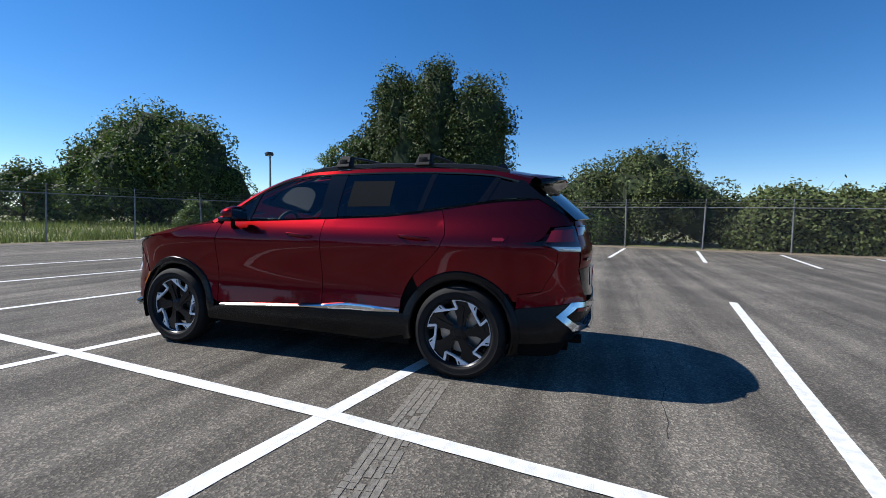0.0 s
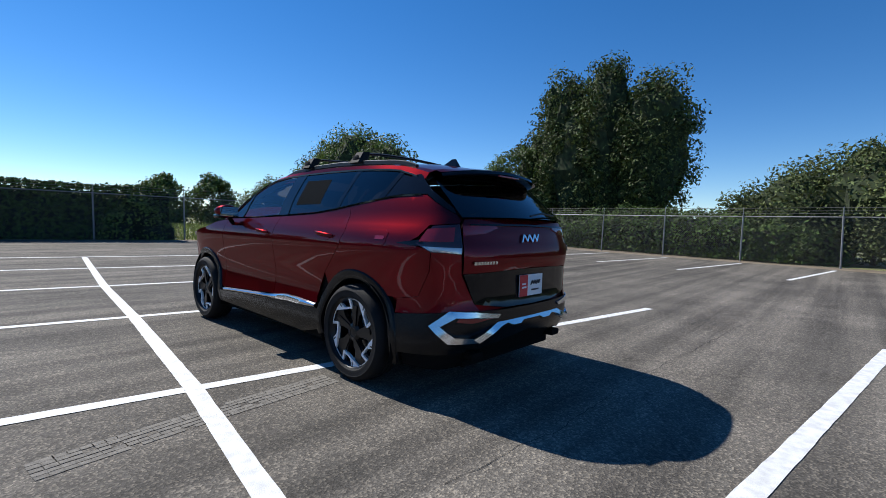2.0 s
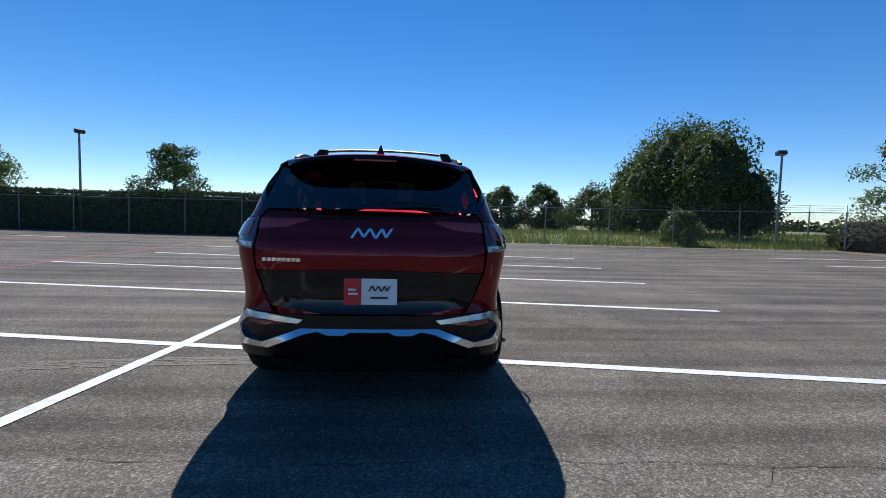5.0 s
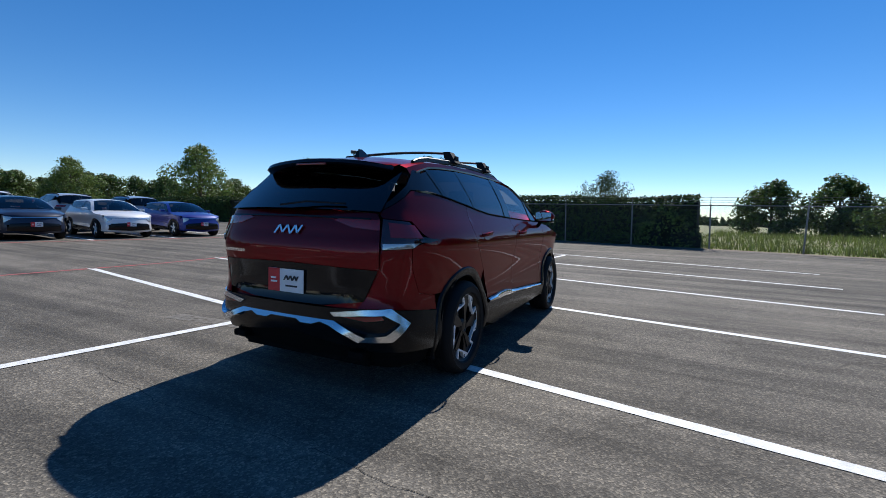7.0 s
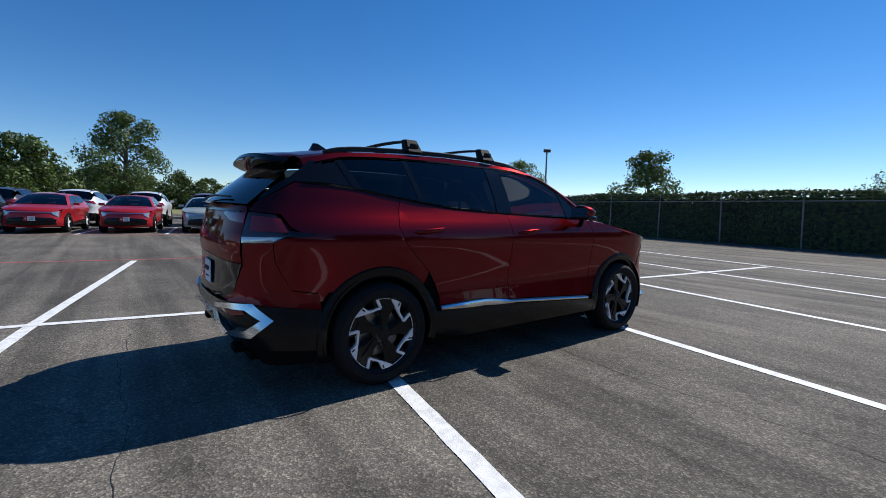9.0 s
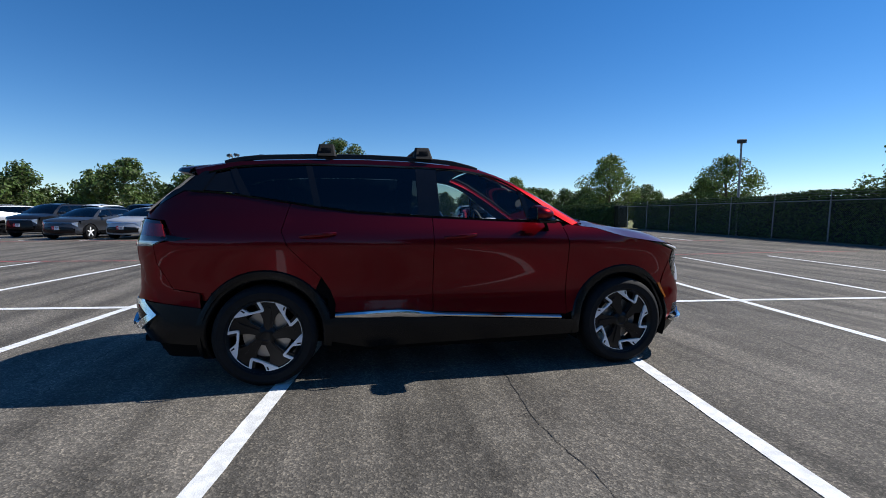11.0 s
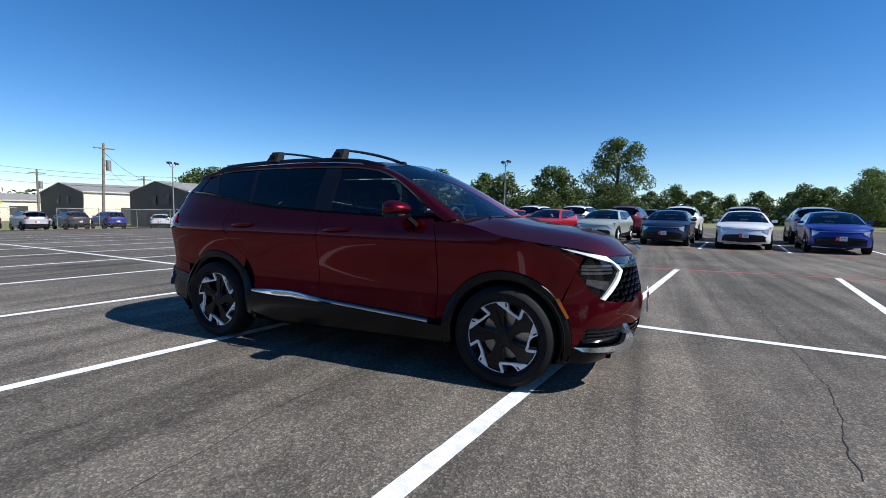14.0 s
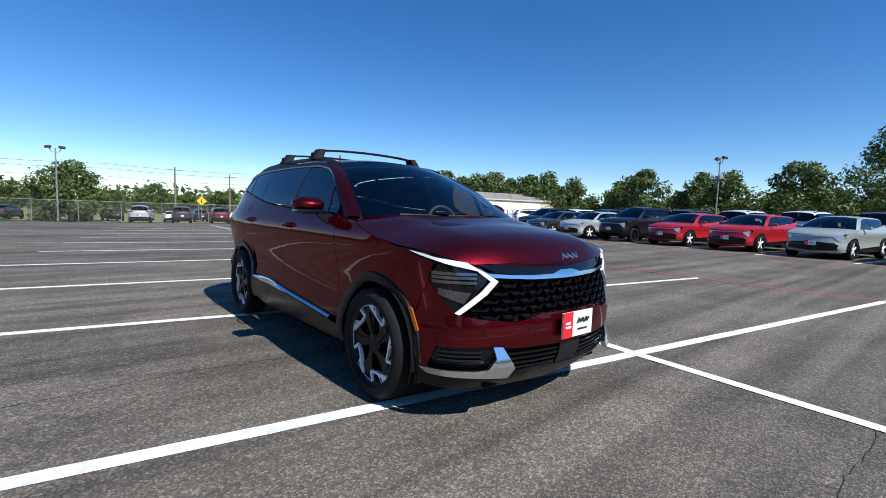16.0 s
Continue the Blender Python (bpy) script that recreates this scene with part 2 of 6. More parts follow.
M_LAMP_HEAD = mat("dark_lamp_housing", (0.05, 0.05, 0.05), 0.5)
M_LAMP_GLASS = mat("lamp_lens", (0.6, 0.6, 0.58), 0.2)
M_YELLOW = mat("yellow_sign", (0.85, 0.5, 0.01), 0.5)


# ---------------------------------------------------------------- mesh helpers
def obj(name, bm, material=None, smooth=True):
    me = bpy.data.meshes.new(name)
    bm.normal_update()
    bm.to_mesh(me)
    bm.free()
    if material:
        me.materials.append(material)
    if smooth:
        me.polygons.foreach_set("use_smooth", [True] * len(me.polygons))
        me.set_sharp_from_angle(angle=radians(38))
    return new(name, me)


def part(name, bm, material, parent, label="", smooth=True):
    ob = obj(name, bm, material, smooth)
    ob.parent = parent
    if label:
        ob["label"] = label
    return ob


def raw(name, verts, faces, material, parent=None, smooth=False):
    me = bpy.data.meshes.new(name)
    me.from_pydata(verts, [], faces)
    me.materials.append(material)
    if smooth:
        me.polygons.foreach_set("use_smooth", [True] * len(me.polygons))
    ob = new(name, me)
    ob.parent = parent
    return ob


def empty(name, label, category, group="", m=None):
    ob = new(name)
    ob.empty_display_size = 0.2
    if m is not None:
        ob.matrix_world = m
    return tagged(ob, label, category, group)


def box(bm, sx, sy, sz, x=0, y=0, z=0, bevel=0.0, m=None):
    r = bmesh.ops.create_cube(bm, size=1)
    vs = r["verts"]
    t = Matrix.Translation((x, y, z)) @ Matrix.Diagonal((sx, sy, sz, 1))
    bmesh.ops.transform(bm, matrix=(m @ t) if m else t, verts=vs)
    if bevel:
        es = list({e for v in vs for e in v.link_edges})
        bmesh.ops.bevel(bm, geom=es, offset=bevel, segments=2, affect="EDGES", profile=0.6)
    return bm


def tube(bm, pts, radii, sides=8, caps=True):
    """A round bar along a line of points."""
    pts = [Vector(p) for p in pts]
    if isinstance(radii, (int, float)):
        radii = [radii] * len(pts)
    rings = []
    up = Vector((0, 0, 1))
    for i, p in enumerate(pts):
        d = (pts[min(i + 1, len(pts) - 1)] - pts[max(i - 1, 0)]).normalized()
        a = d.cross(up if abs(d.z) < 0.95 else Vector((1, 0, 0))).normalized()
        c = d.cross(a)
        rings.append([bm.verts.new(p + radii[i] * (math.cos(k * math.tau / sides) * a + math.sin(k * math.tau / sides) * c)) for k in range(sides)])
    for r0, r1 in zip(rings, rings[1:]):
        for k in range(sides):
            bm.faces.new((r0[k], r0[(k + 1) % sides], r1[(k + 1) % sides], r1[k]))
    if caps:
        bm.faces.new(rings[0][::-1])
        bm.faces.new(rings[-1])
    return bm


def sweep(bm, pts, outline, up=Vector((0, 0, 1))):
    """A bar of any outline (pairs across, up) along a line of points."""
    pts = [Vector(p) for p in pts]
    rings = []
    for i, p in enumerate(pts):
        d = (pts[min(i + 1, len(pts) - 1)] - pts[max(i - 1, 0)]).normalized()
        a = d.cross(up).normalized()
        c = a.cross(d)
        rings.append([bm.verts.new(p + a * o[0] + c * o[1]) for o in outline])
    k = len(outline)
    for r0, r1 in zip(rings, rings[1:]):
        for j in range(k):
            bm.faces.new((r0[j], r0[(j + 1) % k], r1[(j + 1) % k], r1[j]))
    bm.faces.new(rings[0][::-1])
    bm.faces.new(rings[-1])
    return bm


def lathe(bm, profile, sides=40, axis_m=None):
    """Turns (radius, along) pairs round the x axis."""
    rings = []
    for r, h in profile:
        ring = []
        for k in range(sides):
            a = k * math.tau / sides
            v = Vector((h, r * math.cos(a), r * math.sin(a)))
            ring.append(bm.verts.new(axis_m @ v if axis_m else v))
        rings.append(ring)
    for r0, r1 in zip(rings, rings[1:]):
        for k in range(sides):
            bm.faces.new((r0[k], r0[(k + 1) % sides], r1[(k + 1) % sides], r1[k]))
    return rings


def sheet(bm, rows, flip=False, close=False):
    """A surface through rows of points."""
    vs = [[bm.verts.new(p) for p in r] for r in rows]
    for r0, r1 in zip(vs, vs[1:]):
        for k in range(len(r0) - 1):
            q = (r0[k], r0[k + 1], r1[k + 1], r1[k])
            bm.faces.new(q[::-1] if flip else q)
    return vs


def thicken(bm, t):
    """Gives an open sheet thickness t, inwards."""
    bmesh.ops.recalc_face_normals(bm, faces=bm.faces)
    bmesh.ops.solidify(bm, geom=bm.faces[:], thickness=t)


def spline(pts, n):
    """n + 1 points on a smooth line through pts."""
    pts = [np.array(p, float) for p in pts]
    ln = np.r_[0, np.cumsum([max(np.linalg.norm(b - a), 1e-6) for a, b in zip(pts, pts[1:])])]
    out = []
    for s in np.linspace(0, ln[-1], n + 1):
        i = min(max(int(np.searchsorted(ln, s) - 1), 0), len(pts) - 2)
        f = (s - ln[i]) / (ln[i + 1] - ln[i])
        p0, p1, p2, p3 = pts[max(i - 1, 0)], pts[i], pts[i + 1], pts[min(i + 2, len(pts) - 1)]
        out.append(0.5 * (2 * p1 + (p2 - p0) * f + (2 * p0 - 5 * p1 + 4 * p2 - p3) * f * f + (3 * p1 - p0 - 3 * p2 + p3) * f ** 3))
    return out


# ---------------------------------------------------------------- the shape of a car body
from mathutils.geometry import delaunay_2d_cdt

# plan of the right half, from the middle of the tail to the middle of the nose
PLAN = [(0, -.945), (.3, -.937), (.5, -.918), (.65, -.878), (.76, -.80), (.83, -.69), (.872, -.52), (.9, -.3), (.915, 0), (.918, .5), (.912, 1.2),
        (.912, 2.0), (.918, 2.6), (.905, 2.95), (.873, 3.15), (.8, 3.33), (.7, 3.432), (.55, 3.515), (.35, 3.575), (.15, 3.605), (0, 3.61)]
_pl = np.array(spline(PLAN, 600))
_arc = np.r_[0, np.cumsum(np.linalg.norm(np.diff(_pl, axis=0), axis=1))]
_tan = np.gradient(_pl, _arc, axis=0)
_nor = np.c_[_tan[:, 1], -_tan[:, 0]]
_nor /= np.linalg.norm(_nor, axis=1)[:, None]
SIDE_IN = np.array([(.15, .10), (.22, .06), (.30, .03), (.40, .012), (.50, .028), (.62, .046), (.72, .043), (.84, .022), (.94, .005), (1.0, 0), (1.04, .007), (1.09, .03), (1.14, .061),
                    (1.18, .089), (1.22, .107), (1.28, .126), (1.34, .153), (1.42, .197), (1.5, .243), (1.56, .285), (1.62, .34)])
REAR_IN = np.array([(.15, .2), (.28, .10), (.40, .035), (.47, .004), (.6, .0), (.66, .022), (.84, .026), (.93, .012), (1.0, .02), (1.06, .045), (1.14, .06),
                    (1.2, .085), (1.3, .19), (1.4, .31), (1.5, .43), (1.6, .5)])
NOSE_IN = np.array([(.15, .2), (.2, .14), (.28, .05), (.38, .012), (.5, 0), (.58, .0), (.64, .018), (.78, .05), (.86, .07), (.92, .10), (.96, .15), (1.0, .22), (1.1, .42)])
NW, FW = Vector((0, 0, .355)), Vector((0, 2.755, .355))


def U(y):
    return float(np.interp(y, _pl[:, 1], _arc))


def UF(x):
    half = _arc > U(2.6)
    return float(np.interp(-abs(x), -_pl[half, 0], _arc[half])) if x >= 0 else float(2 * _arc[-1] - np.interp(-abs(x), -_pl[half, 0], _arc[half]))


def UR(x):
    half = _arc < U(0)
    u = float(np.interp(abs(x), _pl[half, 0], _arc[half]))
    return u if x >= 0 else -u


def skin(u, z, off=0.0):
    """A point of the body: u along the plan (past the ends it goes on to the other side), z up, off outwards."""
    end, sx = _arc[-1], 1
    if u > end:
        u, sx = 2 * end - u, -1
    elif u < 0:
        u, sx = -u, -1
    x, y = np.interp(u, _arc, _pl[:, 0]), np.interp(u, _arc, _pl[:, 1])
    nx, ny = np.interp(u, _arc, _nor[:, 0]), np.interp(u, _arc, _nor[:, 1])
    w = nx * nx
    d = np.interp(z, SIDE_IN[:, 0], SIDE_IN[:, 1])
    q = REAR_IN if ny < 0 else NOSE_IN
    d = w * d + (1 - w) * np.interp(z, q[:, 0], q[:, 1])
    return Vector((sx * (x - nx * (d - off)), y - ny * (d - off), z))


def S(*yz):
    """Places on the flank, from pairs of y and z."""
    return [(U(y), z) for y, z in yz]


def F(*xz):
    return [(UF(x), z) for x, z in xz]


def R(*xz):
    return [(UR(x), z) for x, z in xz]


def arch(cy, r, a0, a1, n=14):
    return [(U(cy + r * math.cos(radians(a))), .355 + r * math.sin(radians(a))) for a in np.linspace(a0, a1, n + 1)]


def inside(poly, x, y):
    hit = False
    for (x0, y0), (x1, y1) in zip(poly, poly[1:] + poly[:1]):
        if (y0 > y) != (y1 > y) and x < (x1 - x0) * (y - y0) / (y1 - y0) + x0:
            hit = not hit
    return hit


def panel(poly, off=0.0, lip=0.02, step=0.05, flip=False, fit=None, grow=0.0):
    """A sheet-metal panel cut to poly out of the body's skin, its edge turned in by lip."""
    fit = fit or skin
    dense = []
    for (a, b), (c, d) in zip(poly, poly[1:] + poly[:1]):
        k = max(1, int(math.hypot(c - a, d - b) / step))
        dense += [(a + (c - a) * i / k, b + (d - b) * i / k) for i in range(k)]
    xs, ys = [p[0] for p in dense], [p[1] for p in dense]
    pts = [Vector(p) for p in dense]
    for gx in np.arange(min(xs) + step * .7, max(xs), step):
        for gy in np.arange(min(ys) + step * .7, max(ys), step):
            if inside(dense, gx, gy) and min((gx - p[0]) ** 2 + (gy - p[1]) ** 2 for p in dense) > (step * .45) ** 2:
                pts.append(Vector((gx, gy)))
    vs, _, fs, *_ = delaunay_2d_cdt(pts, [], [list(range(len(dense)))], 1, 1e-6)
    bm = bmesh.new()
    top = [bm.verts.new(fit(v.x, v.y, off)) for v in vs]
    for f in fs:
        try:
            bm.faces.new([top[i] for i in f])
        except ValueError:
            pass
    for v in [v for v in bm.verts if not v.link_faces]:
        bm.verts.remove(v)
    bmesh.ops.recalc_face_normals(bm, faces=bm.faces)
    bm.normal_update()
    bm.faces.ensure_lookup_table()
    if bm.faces:
        f = max(bm.faces, key=lambda q: q.calc_area())
        c = f.calc_center_median() - Vector((0, 1.3, .8))
        if f.normal.dot(c) < 0:
            bmesh.ops.reverse_faces(bm, faces=bm.faces)
        bm.normal_update()
        if lip:
            rim = [e for e in bm.edges if len(e.link_faces) == 1]
            nrm = {v: v.normal.copy() for e in rim for v in e.verts}
            ext = bmesh.ops.extrude_edge_only(bm, edges=rim)["geom"]
            for v in [g for g in ext if isinstance(g, bmesh.types.BMVert)]:
                src = min(nrm, key=lambda q: (q.co - v.co).length_squared)
                v.co -= nrm[src] * lip
            bmesh.ops.recalc_face_normals(bm, faces=bm.faces)
            f = max(bm.faces, key=lambda q: q.calc_area())
            if f.normal.dot(f.calc_center_median() - Vector((0, 1.3, .8))) < 0:
                bmesh.ops.reverse_faces(bm, faces=bm.faces)
    return bm


def mirror(bm):
    bmesh.ops.transform(bm, matrix=Matrix.Diagonal((-1, 1, 1, 1)), verts=bm.verts)
    bmesh.ops.reverse_faces(bm, faces=bm.faces)
    return bm


BELT = [(-.58, 1.352), (-.3, 1.338), (-.17, 1.322), (.18, 1.272), (.38, 1.242), (.63, 1.212), (1.16, 1.185), (1.67, 1.163), (2.2, 1.148), (2.3, 1.14)]
TOP = [(-.55, 1.45), (-.4, 1.5), (-.21, 1.545), (.0, 1.562), (.29, 1.575), (.7, 1.58), (1.1, 1.575), (1.4, 1.565), (1.64, 1.53), (1.78, 1.475), (1.9, 1.405), (2.04, 1.31), (2.17, 1.21), (2.3, 1.135)]
SILL = [(.45, .5), (.92, .505), (1.18, .482), (2.2, .425), (2.3, .42)]


def belt(y):
    return float(np.interp(y, [p[0] for p in BELT], [p[1] for p in BELT]))


def top(y):
    return float(np.interp(y, [p[0] for p in TOP], [p[1] for p in TOP]))


def sill(y):
    return float(np.interp(y, [p[0] for p in SILL], [p[1] for p in SILL]))


def along(fn, y0, y1, dz=0.0, n=8):
    return [(U(y), fn(y) + dz) for y in np.linspace(y0, y1, n + 1)]


# roof edge and screen edge, from the tail forwards: x, y, z; the flank's upper edge runs beside it
EDGE = [(.585, -.5, 1.525), (.585, -.35, 1.553), (.58, -.2, 1.577), (.575, 0, 1.592), (.572, .3, 1.608), (.57, .7, 1.617), (.565, 1.1, 1.612), (.56, 1.4, 1.592), (.555, 1.62, 1.56), (.59, 1.78, 1.5),
        (.635, 1.92, 1.432), (.685, 2.08, 1.345), (.74, 2.26, 1.235), (.785, 2.42, 1.14)]


def edge_at(y):
    e = np.array(EDGE)
    return Vector((np.interp(y, e[:, 1], e[:, 0]), y, np.interp(y, e[:, 1], e[:, 2])))


def across(ys, crown, fwd=0.0, inset=0.0, n=14):
    """Rows of points from the left edge to the right one, arched up by crown and forwards by fwd."""
    rows = []
    for y in ys:
        e = edge_at(y)
        cr = crown(y) if callable(crown) else crown
        rows.append([Vector((k * (e.x - inset), e.y + fwd * (1 - k * k), e.z + cr * (1 - k * k))) for k in np.linspace(-1, 1, n + 1)])
    return rows


def hood_rows(n=16):
    line = [skin(U(y), z, -.002) for y, z in ((2.33, 1.128), (2.42, 1.116), (2.5, 1.108), (2.62, 1.074), (2.75, 1.04), (2.94, 1.012), (3.04, .998), (3.14, .989), (3.30, .959))] + [skin(UF(.665), .912, -.004), skin(UF(.615), .925, -.01)]
    rows = []
    for i, p in enumerate(spline(line, 18)):
        f = i / 18
        cr = .03 + .065 * math.sin(math.pi * min(1, f * 1.1) * .8)
        fw = .12 - .10 * f + .10 * f ** 2
        rows.append([Vector((k * p[0], p[1] + fw * (1 - k * k) , p[2] + cr * (1 - abs(k) ** 2.6) * (1 - .75 * f ** 4) + (.014 * math.exp(-((abs(k) - .62) / .12) ** 2)) * (1 - f ** 3) - .035 * f ** 8 * (1 - k * k))) for k in np.linspace(-1, 1, n + 1)])
    return rows


# ---------------------------------------------------------------- wheels
def wheel(parent, x, y, side, r=.352, alloy=True, z=None, turn=0.0):
    z = r if z is None else z
    w = new("wheel")
    w.parent = parent
    w.matrix_local = Matrix.Translation((x, y, z)) @ (Matrix.Identity(4) if side > 0 else Matrix.Rotation(math.pi, 4, "Z")) @ Matrix.Rotation(radians(turn), 4, "X")
    bm = bmesh.new()
    lathe(bm, [(.246, -.1), (.256, -.112), (.29, -.118), (r - .02, -.105), (r - .004, -.085), (r, -.05), (r, -.03), (r - .006, -.027), (r - .006, -.02), (r, -.017), (r, .017), (r - .006, .02),
               (r - .006, .027), (r, .03), (r - .001, .06), (r - .006, .085), (r - .02, .104), (.318, .113), (.31, .1175), (.303, .1135), (.285, .116), (.268, .112), (.2595, .1), (.254, .09)], 48)
    part("tyre", bm, M_RUBBER, w)
    bm = bmesh.new()
    lathe(bm, [(.25, -.1), (.232, -.08), (.222, 0), (.23, .06), (.246, .085), (.2565, .098), (.261, .092)], 48)
    part("rim", bm, M_RIM, w)
    bm = bmesh.new()
    lathe(bm, [(.165, -.012), (.165, .004), (.07, .004), (.07, .02), (.0, .02)], 32)
    part("brake_disc", bm, M_DISC, w)
    bm = bmesh.new()
    lathe(bm, [(.07, .02), (.07, .064), (.058, .075), (.034, .079), (.03, .076), (.0, .078)], 24)
    part("hub_cap", bm, M_RIM, w)
    def prism(bm, pts, x0, x1):
        a = [bm.verts.new((x1, p * math.cos(q), p * math.sin(q))) for p, q in pts]
        b = [bm.verts.new((x0, p * math.cos(q), p * math.sin(q))) for p, q in pts]
        k = len(pts)
        bm.faces.new(a)
        for i in range(k):
            bm.faces.new((a[i], b[i], b[(i + 1) % k], a[(i + 1) % k]))
    d = radians
    for i in range(5):
        a = d(90 - 72 * i)
        poly = lambda *q: [(r_, a - d(t_)) for r_, t_ in q]
        bm = bmesh.new()
        prism(bm, poly((.05, 0), (.12, 4), (.182, -1), (.246, -6), (.25, 6), (.25, 20), (.249, 39), (.2, 42), (.14, 38), (.05, 62)), .035, .07)
        bmesh.ops.recalc_face_normals(bm, faces=bm.faces)
        part("spoke", bm, M_RIM, w, smooth=False)
        bm = bmesh.new()
        prism(bm, poly((.045, 14), (.16, 6), (.2, 14), (.2, 24), (.15, 26), (.055, 44)), .06, .078)
        bmesh.ops.recalc_face_normals(bm, faces=bm.faces)
        part("spoke_rib", bm, M_RIM, w, smooth=False)
        bm = bmesh.new()
        prism(bm, poly((.2525, -1), (.2525, 3.5), (.19, 9.5), (.178, 9), (.182, 4.5)), .06, .084)
        prism(bm, poly((.2525, 1), (.2525, 9), (.2525, 18), (.2525, 27), (.242, 27), (.242, 18), (.242, 9), (.242, 2)), .06, .0838)
        prism(bm, poly((.2525, 26), (.2525, 36), (.2525, 47), (.224, 49.5), (.199, 53), (.188, 60), (.187, 70), (.188, 80), (.173, 80), (.1725, 70), (.1753, 60), (.188, 48), (.2025, 40), (.225, 32)), .06, .0842)
        bmesh.ops.recalc_face_normals(bm, faces=bm.faces)
        face = part("machined_face", bm, M_MACHINED, w, "bright machined alloy face", smooth=False)
        bm = bmesh.new()
        prism(bm, poly((.241, 43.2), (.241, 45.6), (.216, 47.4), (.216, 44.6)), .08, .0855)
        bmesh.ops.recalc_face_normals(bm, faces=bm.faces)
        part("dark_slot", bm, M_RIM, face, smooth=False)
    return w


def emblem(parent, m, width, material, name="emblem"):
    """A maker's mark as a plain slanted zigzag of bars."""
    bm = bmesh.new()
    h = width * .26
    zig = [(-.5, 0), (-.34, 1), (-.2, .1), (-.04, 1), (.1, 0), (.26, 1), (.36, .1), (.5, 1)]
    t = width * .035
    rows = []
    for x, z in zig:
        c = Vector((x * width, 0, (z - .5) * h))
        rows.append([bm.verts.new(m @ (c + Vector((q * t, y, 0)))) for q, y in ((-1, 0), (1, 0), (1, .008), (-1, .008))])
    for r0, r1 in zip(rows, rows[1:]):
        for k in range(4):
            bm.faces.new((r0[k], r0[(k + 1) % 4], r1[(k + 1) % 4], r1[k]))
    bm.faces.new(rows[0])
    bm.faces.new(rows[-1][::-1])
    bmesh.ops.recalc_face_normals(bm, faces=bm.faces)
    return part(name, bm, material, parent, "bright maker's mark of slanted bars", smooth=False)


def plate(parent, m, material_left=M_PLATE_RED):
    """A dealer's plate, red and white, with plain bars for its print."""
    bm = bmesh.new()
    box(bm, .305, .006, .152, 0, 0, 0, .0, m)
    pl = part("number_plate", bm, M_PLATE, parent, "red and white dealer plate", smooth=False)
    bm = bmesh.new()
    box(bm, .1, .003, .152, -.1025, .0045, 0, 0, m)
    part("red_field", bm, material_left, pl, "red field of the plate", smooth=False)
    for w, h, x, z, mt in ((.045, .012, -.105, .012, M_PLATE), (.055, .012, -.1, -.012, M_PLATE), (.1, .011, .05, -.035, M_INK)):
        bm = bmesh.new()
        box(bm, w, .003, h, x, .0045 if mt == M_INK else .0075, z, 0, m)
        part("print_bar", bm, mt, pl, smooth=False)
    emblem(pl, m @ Matrix.Translation((.05, .003, .018)), .12, M_INK, "plate_mark")
    return pl


